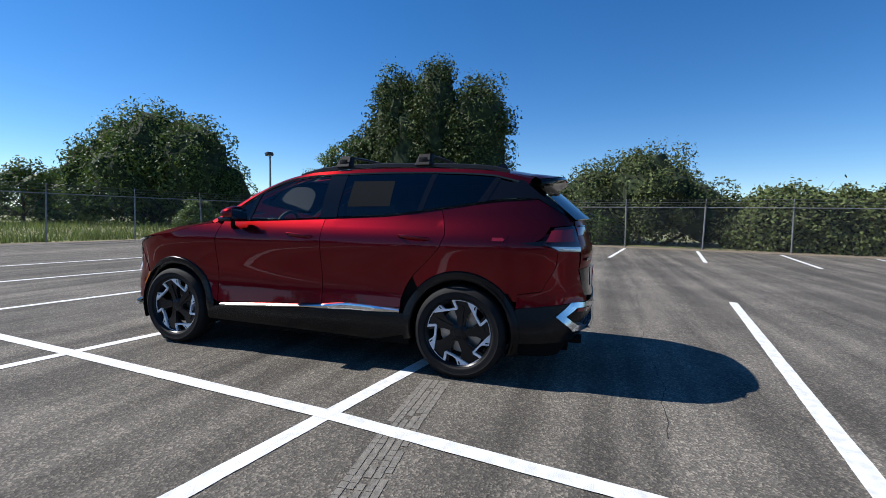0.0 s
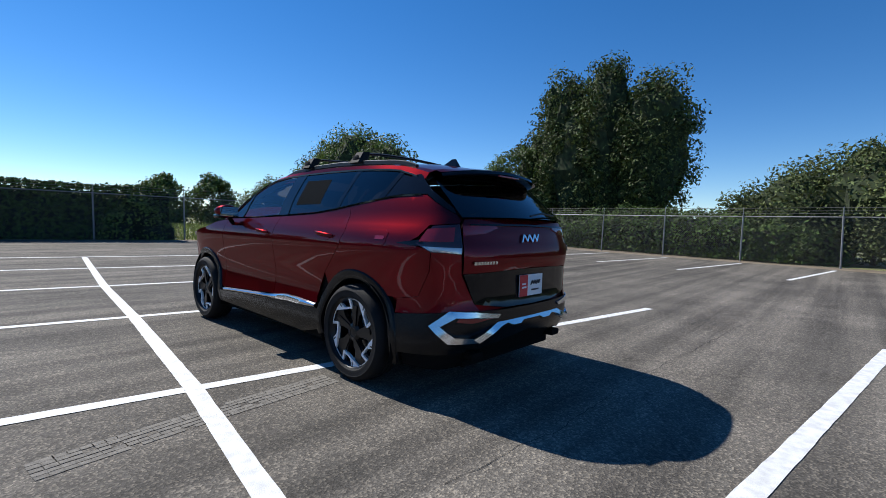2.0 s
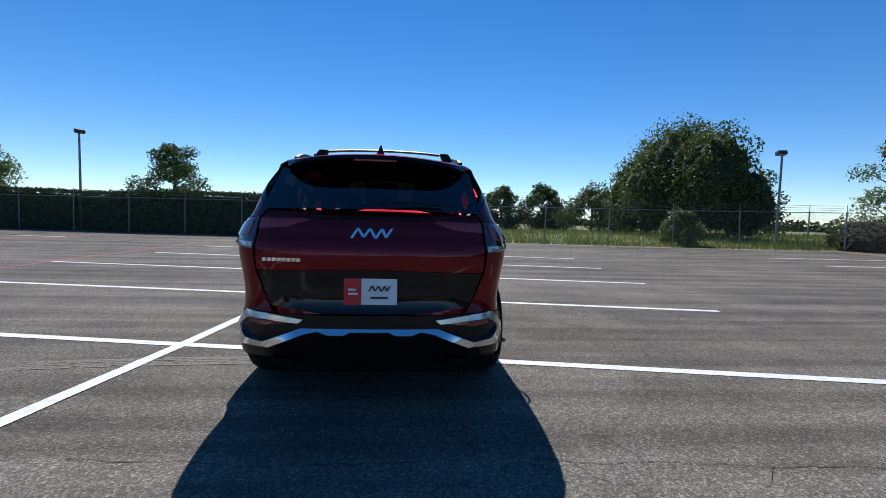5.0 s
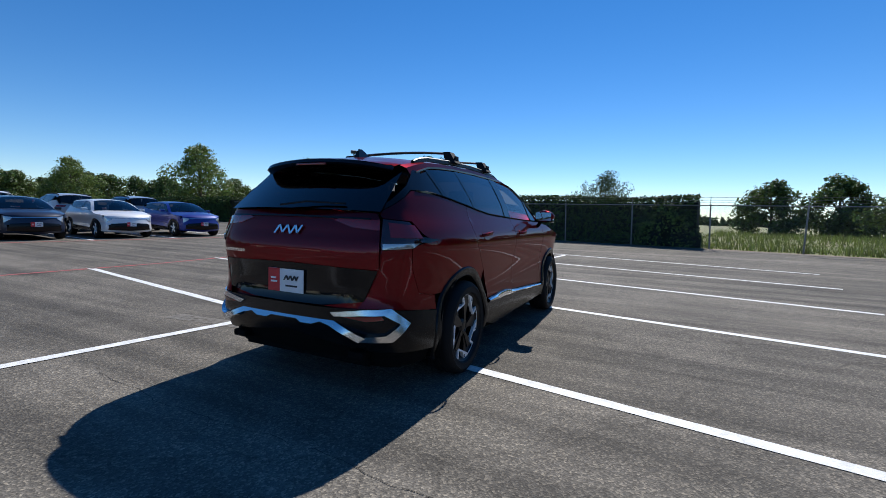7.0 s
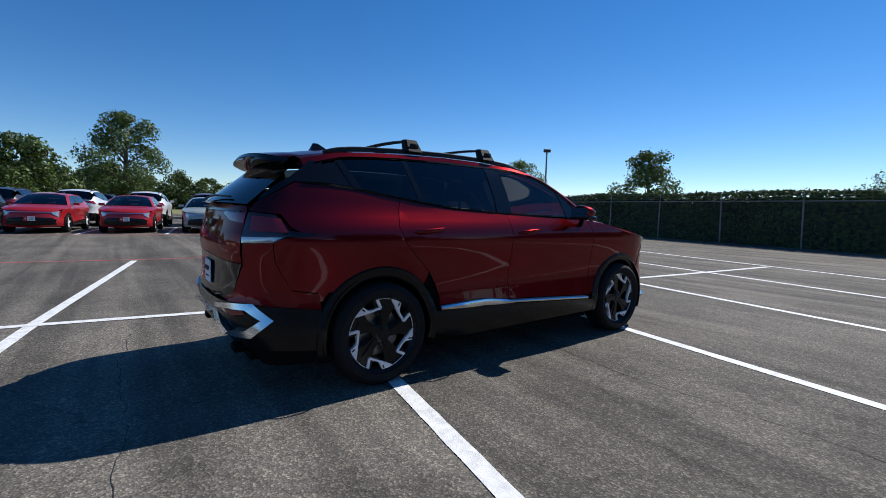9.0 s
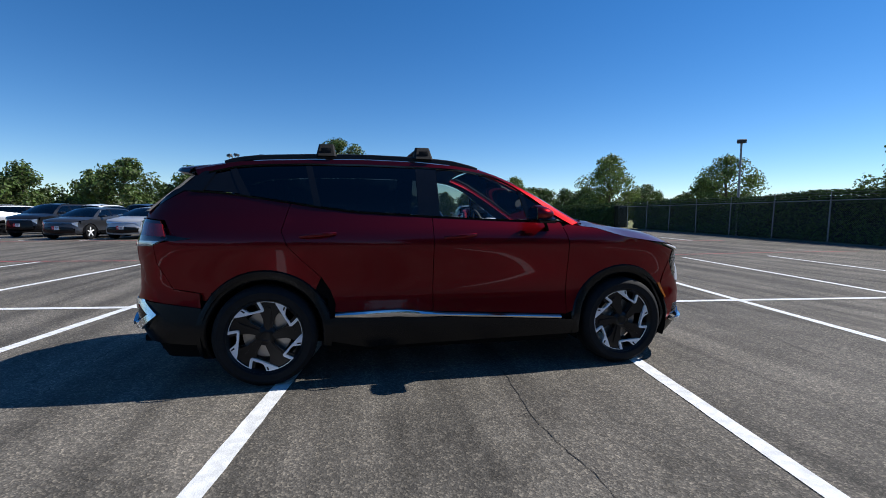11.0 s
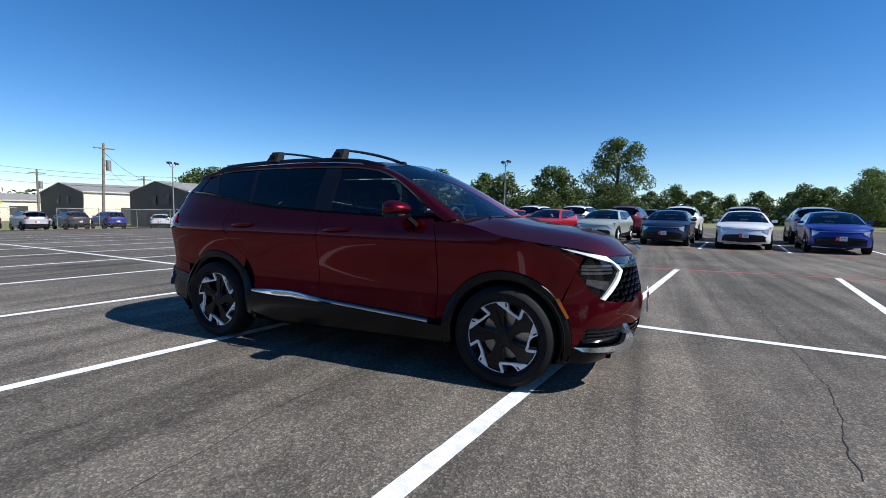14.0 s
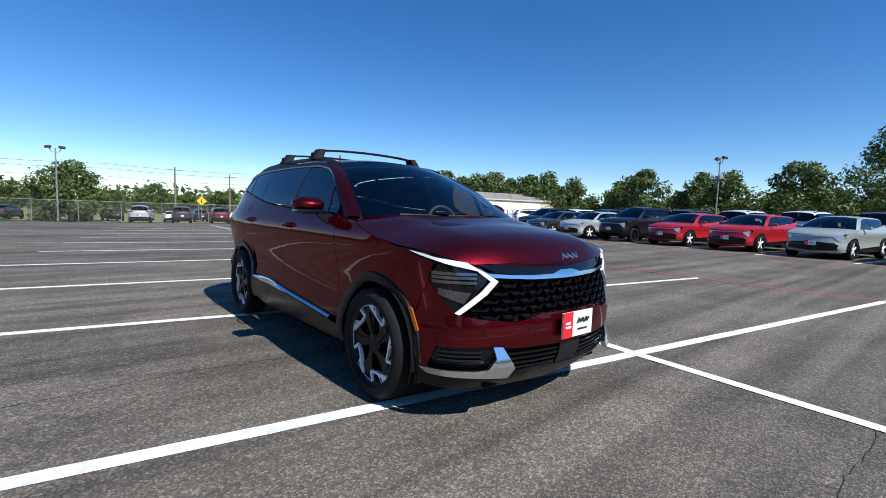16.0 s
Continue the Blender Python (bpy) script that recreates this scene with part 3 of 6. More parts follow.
# ---------------------------------------------------------------- the dark red car
def hero_car():
    car = empty("suv_car", "dark red metallic five-door sport utility car with black cladding", "car")
    # inner shell that closes the gaps between the panels
    bm = bmesh.new()
    rows = []
    for z in (.2, .3, .42, .6, .8, .95, 1.04, 1.1):
        rows.append([skin(u, z, -.035) for u in np.linspace(0.0, 2 * _arc[-1] - 1e-4, 150)])
    vs = []
    back = bmesh.new()
    # the shell leaves the wheel houses open
    for r in rows:
        vs.append([bm.verts.new(p) for p in r])
    for r0, r1 in zip(vs, vs[1:]):
        for k in range(len(r0) - 1):
            c = (r0[k].co + r1[k + 1].co) / 2
            if abs(c.x) > .55 and min(math.hypot(c.y, c.z - .355), math.hypot(c.y - 2.755, c.z - .355)) < .47:
                continue
            if c.z > .92 and c.y > 2.35:
                continue
            if c.y < -.35 and c.z > .5:
                q_ = [back.verts.new(v.co) for v in (r0[k], r0[k + 1], r1[k + 1], r1[k])]
                back.faces.new(q_)
            else:
                bm.faces.new((r0[k], r0[k + 1], r1[k + 1], r1[k]))
    part("inner_shell", bm, M_DARK, car)
    part("rear_inner_panel", back, M_RED, car)
    bm = bmesh.new()
    box(bm, 1.1, 4.2, .05, 0, 1.33, .23, .01)
    box(bm, 1.6, 1.8, .05, 0, 1.38, .22, .01)
    part("underbody", bm, M_DARK, car)
    for y in (0, 2.755):
        for sx in (-1, 1):
            bm = bmesh.new()
            rings = []
            for x in (.5, .885):
                rings.append([bm.verts.new((sx * x, y + .415 * math.cos(a), .355 + .415 * math.sin(a))) for a in np.linspace(-.35, math.pi + .35, 25)])
            for k in range(24):
                bm.faces.new((rings[0][k], rings[0][k + 1], rings[1][k + 1], rings[1][k]))
            bm.faces.new(rings[0])
            part("wheel_housing", bm, M_DARK, car)

    lampline = S((3.0, .992), (3.13, .957), (3.265, .922), (3.232, .835))
    fender = S((2.256, .43), (2.26, .8), (2.258, 1.0), (2.218, 1.118), (2.262, 1.133), (2.36, 1.122), (2.5, 1.104), (2.62, 1.07), (2.75, 1.036), (2.94, 1.008)) + lampline + S((3.18, .72)) + arch(2.755, .46, 35, 168)
    fdoor = along(sill, 2.25, 1.1825, .006) + along(belt, 1.1825, 2.2) + S((2.212, 1.12), (2.252, 1.0), (2.254, .8))
    rdoor = along(sill, 1.1775, .47, .006) + S((.475, .56), (.44, .66), (.38, .755), (.25, .88), (.16, .975), (.118, 1.08), (.15, 1.2), (.175, 1.272)) + along(belt, .19, 1.1775)
    quarter = S((.17, 1.272), (.145, 1.2), (.113, 1.08), (.155, .975), (.245, .88), (.375, .755)) + arch(0, .46, 43, 138) + S((-.42, .66), (-.6, .69), (-.69, .86)) + S((-.7, .99), (-.52, 1.03), (-.6, 1.075), (-.66, 1.15)) \
        + R((.7, 1.165), (.665, 1.2)) + S((-.66, 1.3), (-.57, 1.347)) + along(belt, -.5, .15)
    rbumper = S((-.43, .654), (-.6, .684), (-.694, .86), (-.704, .984)) + R((.70, .98), (.69, .84), (.60, .66), (.56, .61)) + R((.72, .612)) + S((-.62, .585), (-.42, .56))
    for sx in (1, -1):
        put = lambda bm: bm if sx > 0 else mirror(bm)
        part("front_fender", put(panel(fender)), M_RED, car)
        d = part("front_door", put(panel(fdoor)), M_RED, car)
        e = part("rear_door", put(panel(rdoor)), M_RED, car)
        part("rear_quarter_panel", put(panel(quarter)), M_RED, car)
        part("rear_bumper_corner", put(panel(rbumper)), M_RED, car)
        for dd, yy, zz in ((d, 1.38, 1.045), (e, .36, 1.055)):
            bm = bmesh.new()
            rows = []
            for k, y in enumerate(np.linspace(-.125, .125, 11)):
                c = skin(U(yy + y), zz + .01 * (y / .125), .034 - .028 * abs(y / .125) ** 3)
                rr = .016 - .006 * abs(y / .125) ** 2
                rows.append([c + Vector((.6 * rr * math.cos(a), 0, rr * math.sin(a))) for a in np.linspace(0, math.tau, 9)])
            sheet(bm, rows)
            bmesh.ops.remove_doubles(bm, verts=bm.verts, dist=1e-5)
            bmesh.ops.recalc_face_normals(bm, faces=bm.faces)
            part("door_handle", put(bm), M_RED, dd)
            part("handle_recess", put(panel([(U(yy + .09 * math.cos(a)), zz - .012 + .04 * math.sin(a)) for a in np.linspace(0, math.tau, 17)[:-1]], .0015, .003, .02)), M_RED, dd)
        # windows
        w1 = along(belt, 1.235, 1.94, .012) + S((1.885, 1.392)) + along(lambda y: top(y) - .022, 1.86, 1.235, 0, 10)
        w1b = along(belt, 1.975, 2.13, .012, 3) + along(lambda y: top(y) - .026, 2.13, 1.925, 0, 4)
        w2 = along(belt, .375, 1.085, .012) + along(lambda y: top(y) - .022, 1.085, .3, 0, 8)
        w3 = along(belt, -.12, .335, .012, 6) + along(lambda y: top(y) - .024, .265, -.235, 0, 5)
        w4 = along(belt, -.44, -.15, .014, 4) + along(lambda y: top(y) - .03, -.265, -.40, 0, 3)
        part("front_window", put(panel(w1, -.006, 0)), M_GLASS_FRONT, d).visible_shadow = False
        part("front_quarter_light", put(panel(w1b, -.006, 0)), M_GLASS_SIDE, d)
        part("rear_window", put(panel(w2, -.006, 0)), M_GLASS_SIDE, e)
        part("rear_quarter_window", put(panel(w3, -.006, 0)), M_GLASS_SIDE, car)
        part("rear_quarter_light", put(panel(w4, -.005, 0)), M_BLACK_GLOSS, car)
        # black pillars between the panes
        bp = along(belt, 1.08, 1.24, .004, 2) + along(lambda y: top(y) - .004, 1.24, 1.08, 0, 2)
        part("door_pillar_trim", put(panel(bp, -.001, .02)), M_BLACK_GLOSS, car, "gloss black door pillar")
        cp = along(belt, .33, .38, .004, 1) + along(lambda y: top(y) - .004, .305, .26, 0, 1)
        part("rear_pillar_trim", put(panel(cp, -.003, .02)), M_BLACK_GLOSS, car)
        ap = S((1.94, belt(1.94) + .004), (1.98, belt(1.98) + .004), (1.928, top(1.928) - .024), (1.882, top(1.882) - .018))
        part("window_divider", put(panel(ap, .0, .012)), M_BLACK_GLOSS, d)
        dp = S((-.1, belt(-.1) + .006), (-.17, belt(-.17) + .006)) + S((-.27, top(-.27) - .02), (-.225, top(-.225) - .02))
        part("quarter_divider", put(panel(dp, -.001, .015)), M_BLACK_GLOSS, car)
        fin = along(belt, -.44, -.57, .004, 3) + S((-.66, 1.305)) + R((.665, 1.205), (.63, 1.215)) + S((-.60, 1.38), (-.50, 1.46), (-.46, 1.5)) + along(lambda y: top(y) - .006, -.4, -.36, 0, 2)
        part("rear_pillar_panel", put(panel(fin, .002, .03)), M_BLACK_GLOSS, car, "gloss black rear pillar panel")
        for nm, fn, y0, y1, mt in (("belt_moulding", belt, -.52, 2.17, M_BLACK_GLOSS), ("window_top_moulding", lambda y: top(y) - .012, -.42, 2.14, M_BLACK_GLOSS)):
            bm = bmesh.new()
            sweep(bm, [skin(U(y), fn(y) + .003, .001) for y in np.linspace(y0, y1, 40)], [(-.005, -.006), (.005, -.006), (.005, .006), (-.005, .006)])
            part(nm, put(bm), mt, car)
        # cant rail: from the flank's upper edge to the roof's edge
        bm = bmesh.new()
        rows = []
        for y, ye in zip(np.linspace(-.5, 2.3, 41), np.linspace(-.5, 2.42, 41)):
            a, b = skin(U(y), top(y) - .004, 0), edge_at(ye)
            mid = (a + b) / 2 + Vector((.012, 0, .012))
            rows.append([a - Vector((.012, 0, .01)), a, .55 * a + .2 * mid + .25 * b + Vector((.006, 0, .006)), mid, .2 * a + .25 * mid + .55 * b + Vector((.004, 0, .005)), b, b - Vector((.012, 0, .012))])
        sheet(bm, rows, True)
        part("cant_rail", put(bm), M_RED, car)
        bm = bmesh.new()
        sheet(bm, [[r[1] - Vector((.03, 0, .012)), r[3] - Vector((.035, 0, .035)), r[5] - Vector((.02, 0, .035))] for r in rows])
        part("pillar_lining", put(bm), M_CABIN, car)
        # sill, chrome strip, arch cladding
        rk = S((.43, .30), (.7, .235), (2.3, .265), (2.33, .36)) + along(sill, 2.3, .44, -.035)
        part("sill_cladding", put(panel(rk, .012, .05)), M_CLAD, car)
        bm = bmesh.new()
        rows = []
        for y in np.linspace(.47, 2.2, 36):
            h = .012 + .016 * min(1, max(0, (1.25 - y) / .25)) * min(1, (y - .455) / .3)
            c = skin(U(y), sill(y) - .014, .016)
            rows.append([c + Vector((-.012, 0, -h - .006)), c + Vector((.006, 0, -h)), c + Vector((.012, 0, 0)), c + Vector((.004, 0, h * .7)), c + Vector((-.012, 0, h * .7 + .006))])
        sheet(bm, rows, True)
        part("chrome_strip", put(bm), M_CHROME, car, "satin chrome sill strip")
        for cy, a0, a1, nm in ((0, -12, 205, "rear_arch_cladding"), (2.755, -28, 192, "front_arch_cladding")):
            bm = bmesh.new()
            rows = []
            for a in np.linspace(radians(a0), radians(a1), 40):
                row = []
                for rr, o in ((.382, -.1), (.385, .002), (.395, .013), (.425, .016), (.45, .012), (.461, -.004)):
                    y, z = cy + rr * math.cos(a), .355 + rr * math.sin(a)
                    row.append(skin(U(y), max(z, .2), o))
                rows.append(row)
            sheet(bm, rows)
            part(nm, put(bm), M_CLAD, car)
        # rear side lower cladding
        rl = S((-.40, .30), (-.42, .555), (-.62, .58)) + R((.73, .606), (.56, .606), (.30, .60), (0, .60), (0, .42), (.4, .36), (.62, .33)) + S((-.66, .32))
        part("rear_lower_cladding", put(panel(rl, .004, .04)), M_CLAD, car)
        # tail lamps
        tl = S((-.705, .98), (-.6, 1.03), (-.64, 1.08), (-.69, 1.145)) + R((.70, 1.16), (.69, 1.0), (.70, .97))
        lamp = part("tail_lamp", put(panel(tl, .006, .03, .03)), M_LENS_DARK, car, "smoked red tail lamp")
        part("brake_lens", put(panel(S((-.62, 1.045), (-.66, 1.125)) + R((.73, 1.14), (.74, 1.05)), .012, .008, .03)), M_LENS_RED, lamp)
        part("reversing_lens", put(panel(S((-.705, .985), (-.65, 1.015)) + R((.70, 1.012), (.70, .975)), .012, .01, .03)), M_LENS_CLEAR, lamp, "clear white reversing lens")
        part("lamp_fin", put(panel(S((-.44, 1.03), (-.62, 1.055), (-.68, 1.02), (-.56, 1.015)), .005, .01, .03)), M_BLACK_GLOSS, lamp)
        # headlamp
        hl = S((3.232, .835), (3.285, .91)) + F((.70, .885), (.60, .83), (.745, .655)) + S((3.33, .675), (3.29, .735))
        lamp = part("headlamp", put(panel(hl, .0, .03, .03)), M_BLACK_GLOSS, car, "dark headlamp with white light strip")
        for zz in (.862, .84, .815):
            part("lamp_bar", put(panel(S((3.255, zz - .005), (3.255, zz + .012)) + F((.66, zz + .006), (.66, zz - .008)), .006, .006, .03)), M_LAMP_BAR, lamp)
        part("lamp_reflector", put(panel(S((3.29, .78), (3.29, .745)) + F((.72, .7), (.69, .76)), .006, .006, .03)), M_LAMP_BAR, lamp)
        part("lamp_housing", put(panel(lampline[:3] + S((3.285, .91)) + F((.69, .885), (.585, .84), (.64, .9)) + S((3.30, .955), (3.14, .985)), .0, .02, .03)), M_BLACK_GLOSS, lamp)
        drl = S((3.125, .978), (3.19, .97), (3.285, .95)) + F((.71, .925), (.60, .86), (.545, .825), (.61, .755), (.738, .642), (.76, .652), (.64, .768), (.588, .825), (.66, .882)) + S((3.34, .917), (3.275, .936), (3.19, .958))
        part("light_strip", put(panel(drl, .018, .02, .03)), M_LED, lamp, "white boomerang light strip")
        # front bumper
        fb = arch(2.755, .46, 33, -10, 6) + S((3.19, .312), (3.235, .322), (3.27, .40), (3.30, .462)) + F((.62, .468), (.53, .466), (.46, .452), (.0, .442), (0, .63), (.26, .635), (.34, .618), (.44, .598), (.60, .615), (.74, .637)) + S((3.31, .71), (3.228, .83))
        part("front_bumper", put(panel(fb, .004, .03)), M_RED, car)
        part("fog_pocket", put(panel(S((3.262, .395), (3.285, .36)) + F((.66, .345), (.56, .36), (.555, .455), (.62, .464)) + S((3.295, .458)), -.012, .02)), M_BLACK_GLOSS, car)
        for zz in (.385, .41, .433):
            part("fog_bar", put(panel(S((3.305, zz), (3.305, zz + .008)) + F((.63, zz + .008), (.63, zz)), .0, .008, .03)), M_PLASTIC, car)
        sk = S((3.215, .345), (3.27, .318)) + F((.62, .302), (.5, .296), (.45, .346), (.515, .462), (.57, .468), (.555, .405), (.6, .348), (.66, .342)) + S((3.285, .346))
        part("skid_trim", put(panel(sk, .02, .03, .03, fit=lambda u, z, o: skin(u, z, o + .02 - .4 * (z - .36)))), M_SILVER, car, "silver skid trim")
        lip = arch(2.755, .46, -11, -16, 2) + S((3.14, .24), (3.22, .21)) + F((.6, .195), (.3, .195), (0, .195), (0, .3), (.46, .296), (.62, .298)) + S((3.24, .316), (3.19, .308))
        part("front_lip", put(panel(lip, .006, .03)), M_CLAD, car)
        part("marker_lamp", put(panel(S((3.10, .645), (3.125, .65), (3.19, .53), (3.175, .52)), .02, .01, .02)), M_AMBER, car, "amber side marker")
        # mirrors
        mir = new("door_mirror")
        mir.parent = car
        bm = bmesh.new()
        bmesh.ops.create_uvsphere(bm, u_segments=20, v_segments=12, radius=1)
        for v in bm.verts:
            a = v.co.copy()
            v.co = Vector((.985 + a.x * .115 * (1 + .1 * a.y), 1.985 + a.y * .105 - .03 * (a.x + 1) * .5, 1.215 + a.z * .062 * (1 - .25 * a.y)))
            if v.co.y < 1.915:
                v.co.y = 1.915
        part("mirror_shell", put(bm), M_RED, mir)
        bm = bmesh.new()
        box(bm, .2, .13, .035, .985, 1.985, 1.165, .012)
        part("mirror_base", put(bm), M_BLACK_GLOSS, mir)
        bm = bmesh.new()
        sweep(bm, [(.93, 2.03, 1.155), (.905, 2.06, 1.125), (.875, 2.08, 1.095)], [(-.018, -.01), (.018, -.01), (.018, .01), (-.018, .01)], Vector((0, 1, 0)))
        part("mirror_stalk", put(bm), M_DARK, mir)
        bm = bmesh.new()
        box(bm, .17, .004, .09, .985, 1.911, 1.212, .0)
        part("mirror_glass", put(bm), mirror_glass, mir)
        # roof rail and bar feet
        bm = bmesh.new()
        pts = []
        for y in np.linspace(-.3, 1.6, 40):
            f = min(1, (y + .3) / .22, (1.6 - y) / .25)
            e = edge_at(y)
            pts.append((e.x - .012, y, e.z + .006 + .022 * (f ** .6 if f > 0 else 0)))
        sweep(bm, pts, [(-.018, -.02), (.018, -.02), (.016, .008), (.006, .014), (-.01, .012)])
        part("roof_rail", put(bm), M_PLASTIC, car)
        wheel(car, sx * .805, 0, sx, turn=12)
        wheel(car, sx * .805, 2.755, sx, turn=40)

    # fuel flap on the left
    fp = [(U(y), z) for y, z in ((-.13, 1.112), (-.31, 1.112), (-.35, 1.09), (-.345, 1.03), (-.31, .985), (-.14, .985), (-.125, 1.05))]
    part("fuel_flap", mirror(panel(fp, .0025, .004, .03)), M_RED, car)
    part("fuel_flap_reflector", mirror(panel(S((-.24, 1.068), (-.32, 1.068), (-.33, 1.055), (-.32, 1.043), (-.24, 1.043)), .005, .003, .03)), M_LENS_RED, car)

    # roof, screens, bonnet
    bm = bmesh.new()
    sheet(bm, across(np.linspace(-.5, 1.62, 28), lambda y: .055))
    part("roof", bm, M_RED, car)
    bm = bmesh.new()
    sheet(bm, [[p - Vector((0, 0, .035)) for p in r] for r in across(np.linspace(-.48, 1.6, 16), .05)], True)
    part("headliner", bm, M_CABIN, car)
    bm = bmesh.new()
    box(bm, 1.3, .5, .06, 0, -.45, .98, .02)
    box(bm, 1.3, .06, .5, 0, -.2, .8, .02)
    part("parcel_shelf", bm, M_CABIN, car)
    bm = bmesh.new()
    rows = across(np.linspace(.25, 1.56, 14), lambda y: .058, 0, .07)
    sheet(bm, [[p + Vector((0, 0, .004)) for p in r] for r in rows])
    part("sunroof", bm, M_BLACK_GLOSS, car, "dark glass panoramic roof")
    bm = bmesh.new()
    rows = []
    for i, y in enumerate(np.linspace(1.62, 2.42, 16)):
        e = edge_at(y)
        f = i / 15
        rows.append([Vector((k * e.x, e.y + (.10 + .06 * f) * (1 - k * k), e.z + (.052 - .012 * f) * (1 - k * k))) for k in np.linspace(-1, 1, 17)])
    sheet(bm, rows)
    part("windscreen", bm, M_GLASS_FRONT, car, "tinted windscreen").visible_shadow = False
    bm = bmesh.new()
    sweep(bm, [(-.78, 2.4, 1.112), (-.4, 2.525, 1.122), (0, 2.565, 1.128), (.4, 2.525, 1.122), (.78, 2.4, 1.112)], [(-.06, -.03), (.06, -.03), (.06, .008), (-.06, .014)])
    part("cowl", bm, M_PLASTIC, car)
    for x0, x1 in ((-.45, .1), (.08, .55)):
        bm = bmesh.new()
        tube(bm, [(x0, 2.55, 1.145), ((x0 + x1) / 2, 2.56, 1.165), (x1, 2.53, 1.165)], .009, 6)
        part("wiper", bm, M_PLASTIC, car)
    bm = bmesh.new()
    rows = hood_rows()
    sheet(bm, rows + [[p + Vector((0, -.015, -.035)) for p in rows[-1]]])
    bonnet = part("bonnet", bm, M_RED, car)
    emblem(car, Matrix.Translation((0, 3.56, .953)) @ Matrix.Rotation(radians(52), 4, "X") @ Matrix.Scale(-1, 4, (1, 0, 0)), .17, M_CHROME)

    for x in (-.62, -.36, .36, .62):
        part("parking_sensor", panel([(UF(x) + .011 * math.cos(a), .555 + .011 * math.sin(a)) for a in np.linspace(0, math.tau, 13)[:-1]], .007, .004, .01), M_CLAD, car)

    # front middle: black band, chrome band, grille
    band = F((.66, .915), (.55, .87), (.3, .84), (0, .835), (-.3, .84), (-.55, .87), (-.66, .915), (-.6, .93), (-.3, .93), (0, .925), (.3, .93), (.6, .93))
    part("nose_panel", panel(band, -.012, .03), M_BLACK_GLOSS, car)
    cb = F((.66, .9), (.58, .845), (.3, .828), (0, .824), (-.3, .828), (-.58, .845), (-.66, .9), (-.6, .868), (-.45, .856), (-.3, .851), (-.14, .852), (-.06, .872), (.06, .872), (.14, .852), (.3, .851), (.45, .856), (.6, .868))
    part("nose_chrome_band", panel(cb, .012, .03, .03), M_CHROME, car, "bright chrome band over the grille")
    gr = F((.58, .83), (.3, .826), (0, .822), (-.3, .826), (-.58, .83), (-.735, .645), (-.6, .61), (-.44, .594), (-.34, .612), (-.26, .632), (0, .628), (.26, .632), (.34, .612), (.44, .594), (.6, .61), (.735, .645))
    grille = part("grille", panel(gr, -.03, .0), M_DARK, car, "black honeycomb grille")
    cell = bmesh.new()
    hexes = []
    for row in range(5):
        z = .64 + row * .042
        for k in range(-7, 8):
            x = (k + .5 * (row % 2)) * .118
            if inside(gr, UF(x) if abs(x) > 1e-4 else UF(0.0001), z) or abs(x) < .01:
                hexes.append((x, z))
    for x, z in hexes:
        a = [(x + .06 * q, z + .0205 * w) for q, w in ((-.9, 0), (-.55, 1), (.55, 1), (.9, 0), (.55, -1), (-.55, -1))]
        b = [(x + .052 * q, z + .0155 * w) for q, w in ((-.9, 0), (-.55, 1), (.55, 1), (.9, 0), (.55, -1), (-.55, -1))]
        va = [cell.verts.new(skin(UF(p[0]), p[1], .004)) for p in a]
        vb = [cell.verts.new(skin(UF(p[0]), p[1], -.004)) for p in b]
        vc = [cell.verts.new(skin(UF(p[0]), p[1], -.028)) for p in b]
        for i in range(6):
            cell.faces.new((va[i], va[(i + 1) % 6], vb[(i + 1) % 6], vb[i]))
            cell.faces.new((vb[i], vb[(i + 1) % 6], vc[(i + 1) % 6], vc[i]))
    bmesh.ops.recalc_face_normals(cell, faces=cell.faces)
    tagged(part("grille_mesh", cell, M_BLACK_GLOSS, grille, smooth=False), kind="stuff")
    lg = F((.46, .3), (.55, .458), (.3, .446), (0, .44), (-.3, .446), (-.55, .458), (-.46, .3))
    low = part("lower_grille", panel(lg, -.035, 0), M_DARK, car)
    for zz in (.32, .35, .38, .41):
        part("grille_bar", panel(F((.5, zz), (.5, zz + .009), (0, zz + .006), (-.5, zz + .009), (-.5, zz), (0, zz - .003)), -.008, .02), M_BLACK_GLOSS, low)
    part("sensor_panel", panel(F((.1, .31), (.1, .45), (-.1, .45), (-.1, .31)), .0, .02), M_PLASTIC, low)
    plate(car, Matrix.Translation((0, 3.645, .555)) @ Matrix.Scale(-1, 4, (1, 0, 0)))

    # tail: gate, window, spoiler
    gate = R((.682, 1.15), (.682, 1.0), (.68, .85), (.0, .868), (-.68, .85), (-.682, 1.0), (-.682, 1.15), (-.66, 1.195), (-.3, 1.205), (0, 1.207), (.3, 1.205), (.66, 1.195))
    tg = part("tailgate", panel(gate, 0, .02), M_RED, car)
    low = R((.675, .843), (.59, .65), (.3, .612), (0, .608), (-.3, .612), (-.59, .65), (-.675, .843), (-.3, .857), (0, .86), (.3, .857))
    part("tailgate_lower_panel", panel(low, -.002, .02), M_BLACK_GLOSS, tg, "gloss black lower tailgate panel")
    for sx in (1, -1):
        il = R((.682, 1.152), (.682, 1.09), (.5, 1.105), (.36, 1.145), (.4, 1.162))
        bm = panel(il, .006, .012, .03)
        part("inner_tail_lamp", bm if sx > 0 else mirror(bm), M_LENS_RED, tg, "red inner tail lamp")
    part("light_line", panel(R((.62, 1.165), (0, 1.175), (-.62, 1.165), (-.62, 1.155), (0, 1.163), (.62, 1.155)), .01, .012), M_BLACK_GLOSS, tg)
